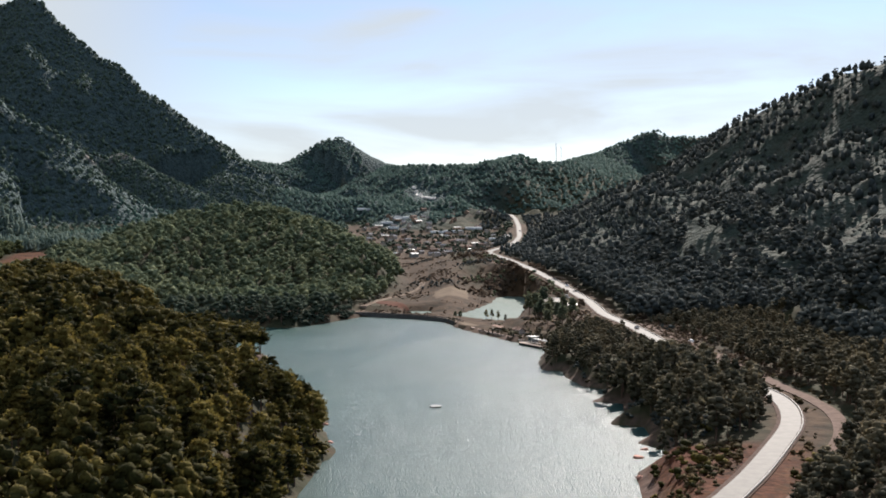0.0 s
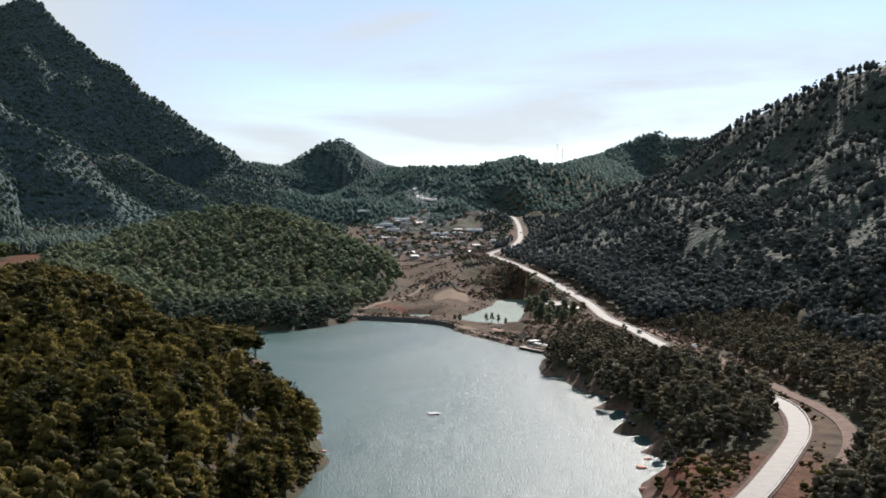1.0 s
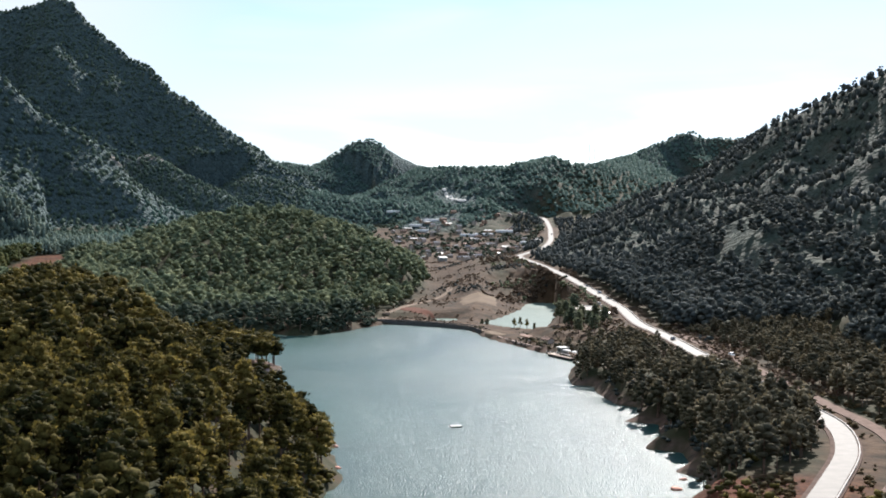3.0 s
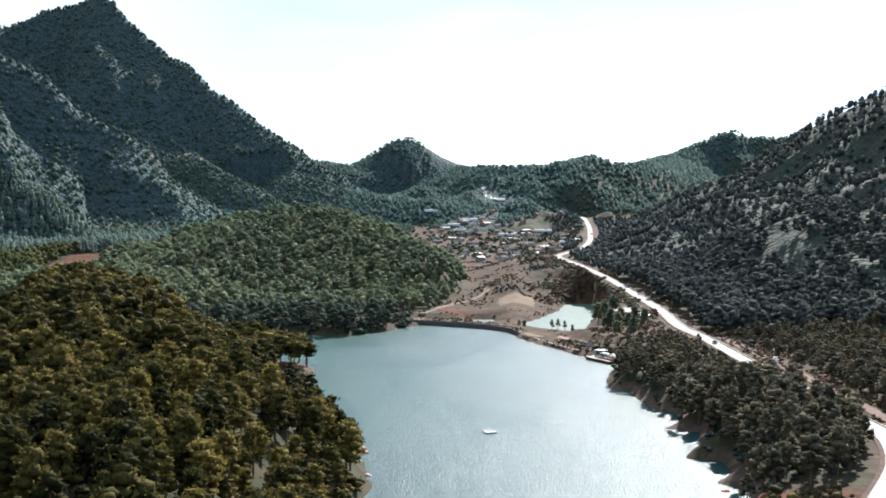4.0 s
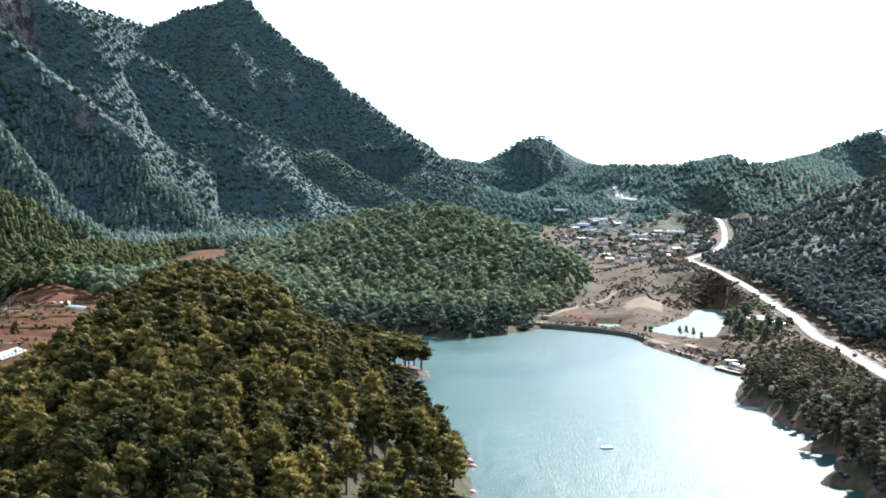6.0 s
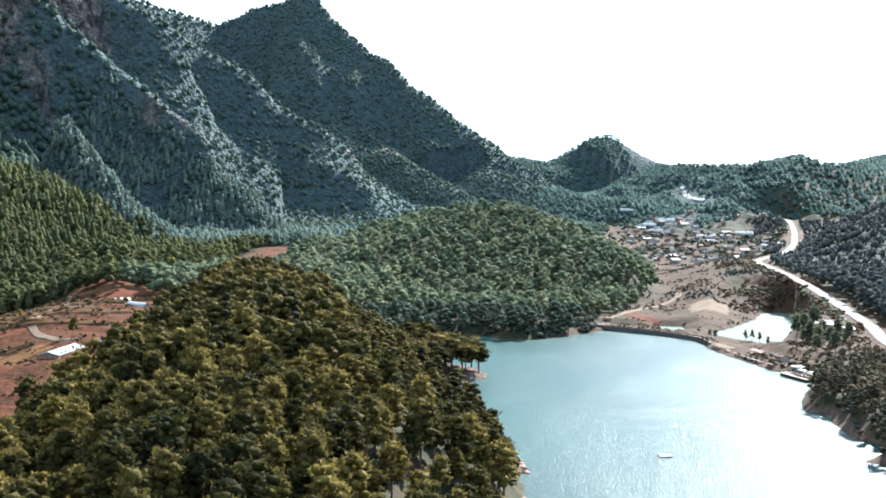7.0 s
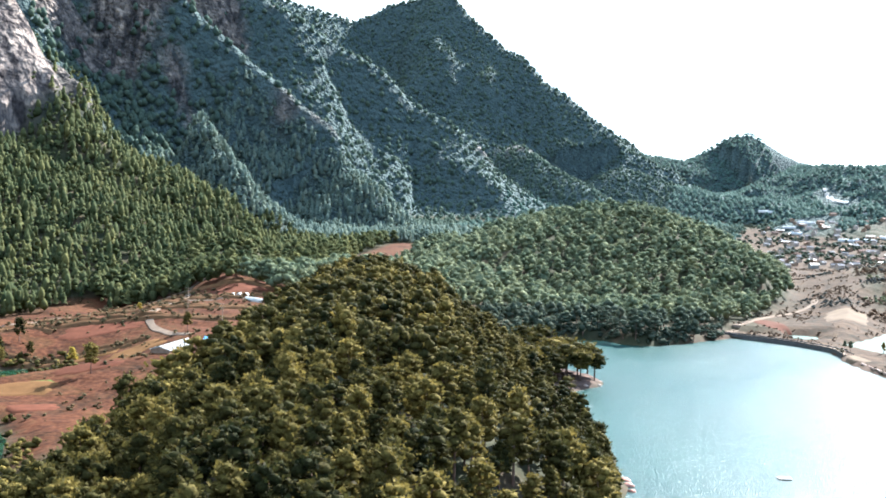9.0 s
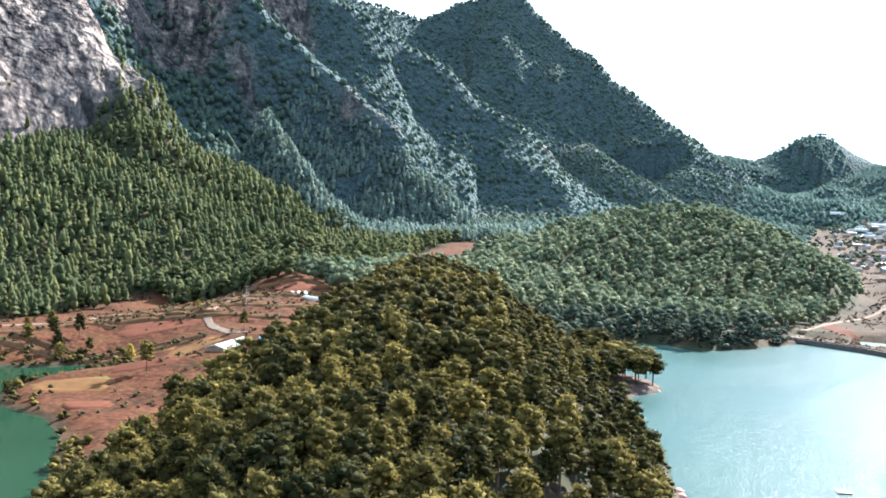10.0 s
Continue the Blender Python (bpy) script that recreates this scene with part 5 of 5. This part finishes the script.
def raft():
    r = tagged(new("raft"), "flat white raft floating on the lake", "raft")
    r.matrix_basis = pose(-2.6, 438, 0, 0, 0, 24) @ Matrix.Scale(0.68, 4)
    for y in (-1.5, 1.5):
        bm = bmesh.new()
        bmesh.ops.create_cone(bm, cap_ends=True, segments=12, radius1=0.42, radius2=0.42, depth=5.4, matrix=pose(0, y, 0.15, 0, 90, 0))
        bmesh.ops.bevel(bm, geom=[e for e in bm.edges if len(e.link_faces) == 2 and abs(e.calc_face_angle()) > 1.2], offset=0.12, segments=2, affect="EDGES")
        part("pontoon", bm, rubber, r)
    for k in range(11):
        part("deck_board", boxed(-2.6 + 0.52 * k, 0, 0.55, 0.48, 4.2, 0.09, 0.015), white_sheet, r)
    for x in (-2.6, 2.6):
        for y in (-1.9, 1.9):
            part("post", pole(x, y, 0.6, 0.05, 0.8, 6), steel, r)
    for y in (-1.9, 1.9):
        part("handrail", boxed(0, y, 1.35, 5.3, 0.07, 0.07, 0.01), steel, r)


raft()


# cape with a small pink hut under the pines
put(gabled("lakeside_hut", "low pinkish hut under the pines on the cape", "hut", 9, 4, 2.4, 0.9, plaster, roof_clay, 3), -112, 588, 25, 0.3)


def rock(x, y, size, mat, seed, label):
    r = np.random.default_rng(seed)
    v = BALL_V * (1 + r.uniform(-0.25, 0.25, (len(BALL_V), 1))) * (size, size * r.uniform(0.7, 1.2), size * r.uniform(0.45, 0.7))
    ob = tagged(new("boulder", tri_mesh("boulder", v, BALL_F, mat)), label, "rock", "shore boulders")
    ob.matrix_basis = pose(x, y, max(height(x, y), -0.2) + 0.1 * size, 0, 0, 40 * seed)


for k, (x, y, s, mt) in enumerate(((-86, 574, 1.1, 0), (-90, 566, 1.2, 0), (-96, 556, 1.3, 0), (-100, 548, 1.1, 0), (-88, 585, 1.0, 0), (-42, 408, 1.8, 1), (-40, 402, 1.2, 1), (-44, 414, 1.4, 1), (-36, 372, 1.3, 1), (58, 350, 1.5, 1), (62, 362, 1.3, 1), (54, 322, 1.2, 1))):
    rock(x, y, s, (stone_pale, stone_red)[mt], 300 + k, ("pale weathered boulder at the waterline", "reddish boulder at the waterline")[mt])


# village in the valley
def village():
    r = np.random.default_rng(44)
    kinds = [("village house with grey tiled roof", 10, 7, 3.2, 2.0, plaster, roof_tile), ("brown village house with clay roof", 12, 7, 3.4, 2.1, mudbrick, roof_clay),
             ("two-storey village house with grey tiled roof", 10, 8, 5.8, 2.0, plaster, roof_tile), ("low farm building with a pale sheet roof", 15, 7, 3.0, 1.4, mudbrick, white_sheet)]
    made = [gabled("village_house", lab, "house", sx, sy, wh, rs, wm, rm, 3, "houses of the village") for lab, sx, sy, wh, rs, wm, rm in kinds]
    spots, n = [], 0
    while len(spots) < 125 and n < 4000:
        n += 1
        y = r.uniform(1330, 1840)
        x = r.uniform(-0.066, 0.045) * y + r.normal(0, 6)
        if along(np.array([x]), np.array([y]), ROAD)[0][0] < 16 or any(math.hypot(x - a, y - b) < 11 for a, b in spots):
            continue
        spots.append((x, y))
    for k, (x, y) in enumerate(spots):
        m = pose(x, y, height(x, y) + 0.2, 0, 0, r.choice([20, 110, 200, 65]) + r.normal(0, 9)) @ Matrix.Scale(0.72, 4)
        src = made[k % 4] if k % 8 != 3 else made[1]
        if k < 3:
            made[k].matrix_basis = m
        elif k == 3:
            made[3].matrix_basis = m
        else:
            copy_thing(src, m).scale = (0.72, 0.72, 0.72)


village()
for x, y, ln, turn in ((-127, 1915, 22, 80), (-84, 1772, 18, 85), (-62, 1776, 22, 88), (-7, 1676, 22, 85), (16, 1682, 26, 80), (44, 1700, 24, 85), (-72, 1735, 16, 80), (70, 1560, 18, 70)):
    put(tunnel("greenhouse", "long white film greenhouse beside the village", ln, 7.5, 3.4, "white greenhouses by the village"), x, y, turn, 0.3)
put(gabled("white_house", "white-walled house cluster at the edge of the village", "house", 14, 9, 5.5, 2.0, white_sheet, white_sheet, 4), -33, 1340, 30, 0.2, 0.65)
put(gabled("roadside_house", "long pale-roofed building beside the road", "house", 24, 9, 4.0, 1.8, plaster, white_sheet, 6), 74, 1395, 80, 0.2)


def mast(x, y, tall):
    m = tagged(new("radio_mast"), "thin steel lattice radio mast on the far ridge", "mast", "masts on the far ridge")
    m.matrix_basis = pose(x, y, height(x, y))
    for a, b in ((-0.7, -0.5), (0.7, -0.5), (0, 0.8)):
        part("leg", pole(a, b, -2, 0.16, tall + 2, 5, 0.12), steel, m)
    for k in range(int(tall / 3)):
        bm = bmesh.new()
        for a, b, c, d in ((-0.7, -0.5, 0.7, -0.5), (0.7, -0.5, 0, 0.8), (0, 0.8, -0.7, -0.5)):
            bmesh.ops.create_cube(bm, size=1.0, matrix=look(((a + c) / 2, (b + d) / 2, 3 * k + 1.5), (c, d, 3 * k + 3)) @ Matrix.Diagonal((0.1, 0.1, math.hypot(math.hypot(c - a, d - b), 3), 1)))
        part("bracing", bm, steel, m)


mast(198, 2085, 36)
mast(207, 2085, 30)


def car(x, y, z, turn, paint, label):
    c = tagged(new("car"), label, "car", "cars on the road")
    c.matrix_basis = pose(x, y, z, 0, 0, turn)
    body = boxed(0, 0, 0.35, 1.8, 4.4, 0.65, 0.14)
    part("body", body, paint, c)
    bm = boxed(0, -0.2, 0.98, 1.6, 2.4, 0.55, 0.05)
    for v in bm.verts:
        if v.co.z > 1.3:
            v.co.x *= 0.84
            v.co.y = -0.2 + (v.co.y + 0.2) * 0.72
    part("cabin", bm, dark_glass, c)
    part("roof", boxed(0, -0.2, 1.5, 1.3, 1.65, 0.06, 0.02), paint, c)
    for a in (-0.82, 0.82):
        for b in (-1.4, 1.4):
            bm = bmesh.new()
            bmesh.ops.create_cone(bm, cap_ends=True, segments=14, radius1=0.33, radius2=0.33, depth=0.22, matrix=pose(a, b, 0.33, 0, 90, 0))
            w = part("wheel", bm, rubber, c)
            bm = bmesh.new()
            bmesh.ops.create_cone(bm, cap_ends=True, segments=10, radius1=0.19, radius2=0.19, depth=0.26, matrix=pose(a, b, 0.33, 0, 90, 0))
            part("rim", bm, steel, w)


paint_dark = simple("dark_car_paint", (0.03, 0.03, 0.035), (0.05, 0.05, 0.06), 1.0, 0.25)
paint_pale = simple("white_car_paint", (0.7, 0.7, 0.7), (0.8, 0.8, 0.8), 1.0, 0.25)
car(117.6, 560, 10.1, 3, paint_pale, "white car parked on the gravel beside the road")
car(102.0, 622, 10.1, 3, paint_dark, "dark car driving on the lakeside road")
car(73.0, 940, 22.25, 8, paint_dark, "dark car driving up the valley road")
car(101.5, 1565, 40.4, -4, paint_dark, "dark car on the far stretch of road")
car(88.5, 845, 17.2, 6, paint_pale, "white car driving up the valley road")

# roadside kerb and concrete slope
ribbon("road_kerb", ROAD_LINE[: int(len(ROAD_LINE) * 0.42)], 0.18, 0.4, concrete, "low concrete kerb along the outer edge of the road", "kerb", 3.5)


def hill_wall():
    w = tagged(new("retaining_wall"), "pale concrete retaining slab under the road", "wall")
    for k in range(3):
        part("slab", boxed(84 - 0.6 * k, 776 + 8 * k, 5.5 + 1.2 * k, 0.8, 7.8, 7.5, 0.08, 6), concrete, w)


hill_wall()


# ---- bushes and small growth ----
BUSHES = [crown_mesh(np.random.default_rng(60 + k), 2.6, 3.6, 2, False, 6, 0) for k in range(5)]


def bushes(name, seed, x0, x1, y0, y1, gap, keep, size, label, mat=bush_mat, thin=0.5):
    r = np.random.default_rng(seed)
    xs, ys = np.meshgrid(np.arange(x0, x1, gap), np.arange(y0, y1, gap))
    xs, ys = xs.ravel() + r.uniform(-0.5, 0.5, xs.size) * gap, ys.ravel() + r.uniform(-0.5, 0.5, ys.size) * gap
    g = land(xs, ys)
    clump = step(-0.1, 0.35, fbm(xs, ys, 34, 3, seed))
    ok = (r.uniform(size=xs.size) < thin * clump + 0.06) & keep(xs, ys, g)
    spots = np.stack([xs[ok], ys[ok], g[0][ok] - 0.9], -1)
    return grove(name, spots, BUSHES, None, mat, seed, label, size)


away = lambda x, y, g: (g[8] > 7.5) & (g[7] > 1.0)
bushes("valley_bushes", 61, -120, 95, 800, 1330, 3.7, lambda x, y, g: away(x, y, g) & (g[0] > 1.2) & (g[5] < 0.5) & ~((np.abs(x - 6) < 17) & (np.abs(y - 905) < 38)), (0.3, 0.95), "dry brown bushes on the valley floor", bush_brown, 1.3)
bushes("village_trees", 62, -140, 110, 1300, 1880, 9.0, lambda x, y, g: away(x, y, g) & (g[5] < 0.6), (1.2, 3.0), "bare and evergreen trees between the village houses", needle_bank, 1.0)
bushes("field_bushes", 63, -400, -205, 390, 740, 3.6, lambda x, y, g: (g[5] < 0.5) & (g[7] > 1.5), (0.3, 0.95), "dark scrub along the terrace edges", bush_mat, 0.6)
bushes("roadside_bushes", 64, 50, 175, 230, 720, 2.9, lambda x, y, g: away(x, y, g) & (g[5] < 0.5) & (along(x, y, TRACK_RIGHT)[0] > 4.5), (0.35, 0.95), "dry grass tufts and bushes along the road", bush_mat, 1.3)
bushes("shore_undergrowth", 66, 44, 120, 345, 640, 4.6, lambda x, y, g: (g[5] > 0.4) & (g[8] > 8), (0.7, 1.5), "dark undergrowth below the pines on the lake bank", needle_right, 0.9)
bushes("embankment_bushes", 67, 10, 100, 740, 1240, 4.6, lambda x, y, g: (g[8] > 7) & (g[8] < 34 + 60 * fbm(x, y, 45, 3, 80)) & (g[0] > 2.5) & (x < np.interp(y, [p[1] for p in ROAD], [p[0] for p in ROAD])), (0.7, 1.9), "brown scrub on the slope below the road", bush_brown, 2.2)
bushes("strip_scrub", 85, 74, 140, 455, 720, 2.7, lambda x, y, g: (g[8] > 6.2) & (g[8] < 34) & (g[7] > 4), (0.35, 1.0), "dark brown scrub on both sides of the road", bush_brown, 2.2)
bushes("bank_foot_bushes", 86, 36, 90, 440, 700, 3.0, lambda x, y, g: (g[7] > 2.0) & (g[7] < 15) & (fbm(x, y, 14, 2, 88) > -0.15), (0.6, 1.4), "dark bushes above the bare shore of the bank", needle_shore, 1.2)
bushes("pond_bank_scrub", 89, 36, 84, 925, 1000, 2.1, lambda x, y, g: (g[8] > 5.5) & (inside(x, y, POND) > 0.6), (0.6, 1.5), "brown and green scrub on the steep bank of the pond", bush_brown, 2.2)
bushes("bank_bushes", 65, 52, 100, 280, 352, 4.5, lambda x, y, g: away(x, y, g) & (g[8] > 9), (0.8, 1.6), "dark green bushes on the red bank", needle, 0.6)
bushes("arm_bushes", 68, -330, -170, 300, 500, 3.2, lambda x, y, g: (g[7] > 0.8) & (g[7] < 9), (0.6, 1.7), "dark green scrub along the creek bank", needle, 0.9)
bushes("hill_shore_bushes", 69, -165, -60, 655, 800, 2.8, lambda x, y, g: (g[7] > 0.4) & (g[7] < 11), (0.8, 1.7), "undergrowth down to the water below the rounded hill, shade put into its colour", needle_bank, 4.0)
bushes("verge_scrub", 70, 60, 150, 262, 480, 2.7, lambda x, y, g: (g[8] > 5.2) & (g[8] < 16) & (g[7] > 1.5) & (g[5] < 0.6) & (along(x, y, TRACK_RIGHT)[0] > 3.4), (0.35, 0.95), "dark dry scrub on the verges of the road", bush_mat, 2.5)
bushes("hill_undergrowth", 71, -150, -25, 250, 560, 4.2, lambda x, y, g: (g[7] > 0.8) & (g[7] < 17), (0.8, 1.8), "low green scrub below the pines along the shore of the near hill", needle, 1.4)
bushes("hill_shore_bushes", 72, -165, -60, 655, 800, 2.9, lambda x, y, g: (g[7] > 0.3) & (g[7] < 12), (0.9, 1.9), "undergrowth down to the water below the rounded hill, shade put into its colour", needle_bank, 3.0)
for seed in (73, 75):
    bushes("slope_scrub", seed, 20, 92, 800, 1150, 4.8, lambda x, y, g: (g[8] > 6) & (g[8] < 32 + 55 * fbm(x, y, 38, 3, 81)) & (g[0] > 2.0) & (x < np.interp(y, [p[1] for p in ROAD], [p[0] for p in ROAD])), (0.6, 1.7), "brown and green scrub on the bank below the road", (bush_brown, needle_mid)[seed == 75], 1.2)
bushes("terrace_hedge", 76, 4, 62, 640, 760, 2.6, lambda x, y, g: (g[7] > 0.5) & (g[7] < 34) & (inside(x, y, POND) > 1.5) & ((g[7] < 3.5) | (fbm(x, y, 16, 2, 82) > 0.1)), (0.3, 0.85), "dark hedges and shrubs along the lakeside terrace", needle_shore, 1.6)
bushes("dam_bushes", 77, -80, 12, 745, 835, 2.8, lambda x, y, g: (g[7] > 0.6) & (g[7] < 40) & (g[0] > 1.0) & (fbm(x, y, 14, 2, 83) > -0.05) & (along(x, y, [(-70, 800, 0), (-34, 788, 0), (3, 760, 0), (10, 738, 0)])[0] > 4.5), (0.25, 0.75), "dry scrub round the ends of the dam", bush_brown, 0.8)
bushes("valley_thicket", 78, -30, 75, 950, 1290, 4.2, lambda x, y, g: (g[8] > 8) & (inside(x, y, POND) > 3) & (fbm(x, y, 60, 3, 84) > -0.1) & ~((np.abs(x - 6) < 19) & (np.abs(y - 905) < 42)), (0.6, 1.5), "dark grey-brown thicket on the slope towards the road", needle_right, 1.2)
bushes("near_shore_bushes", 79, -80, -25, 190, 440, 2.7, lambda x, y, g: (g[7] > 0.3) & (g[7] < 15), (0.7, 1.7), "dark green bushes down to the waterline of the near hill", needle, 7.0)
rows = np.concatenate([curve([(a, b, 0) for a, b in pts], 2.2) for pts in BANKS])
row_rng = np.random.default_rng(80)
rows = rows[row_rng.uniform(size=len(rows)) < 0.85][:, :2]
rows = rows + row_rng.normal(0, 0.9, rows.shape)
row_land = land(rows[:, 0], rows[:, 1])
dry = (row_land[7] > 2) & (row_land[5] < 0.5)
grove("terrace_scrub", np.stack([rows[dry, 0], rows[dry, 1], row_land[0][dry] - 0.4], -1), BUSHES, None, bush_mat, 81, "rows of dark scrub along the field terraces", (0.35, 1.15))
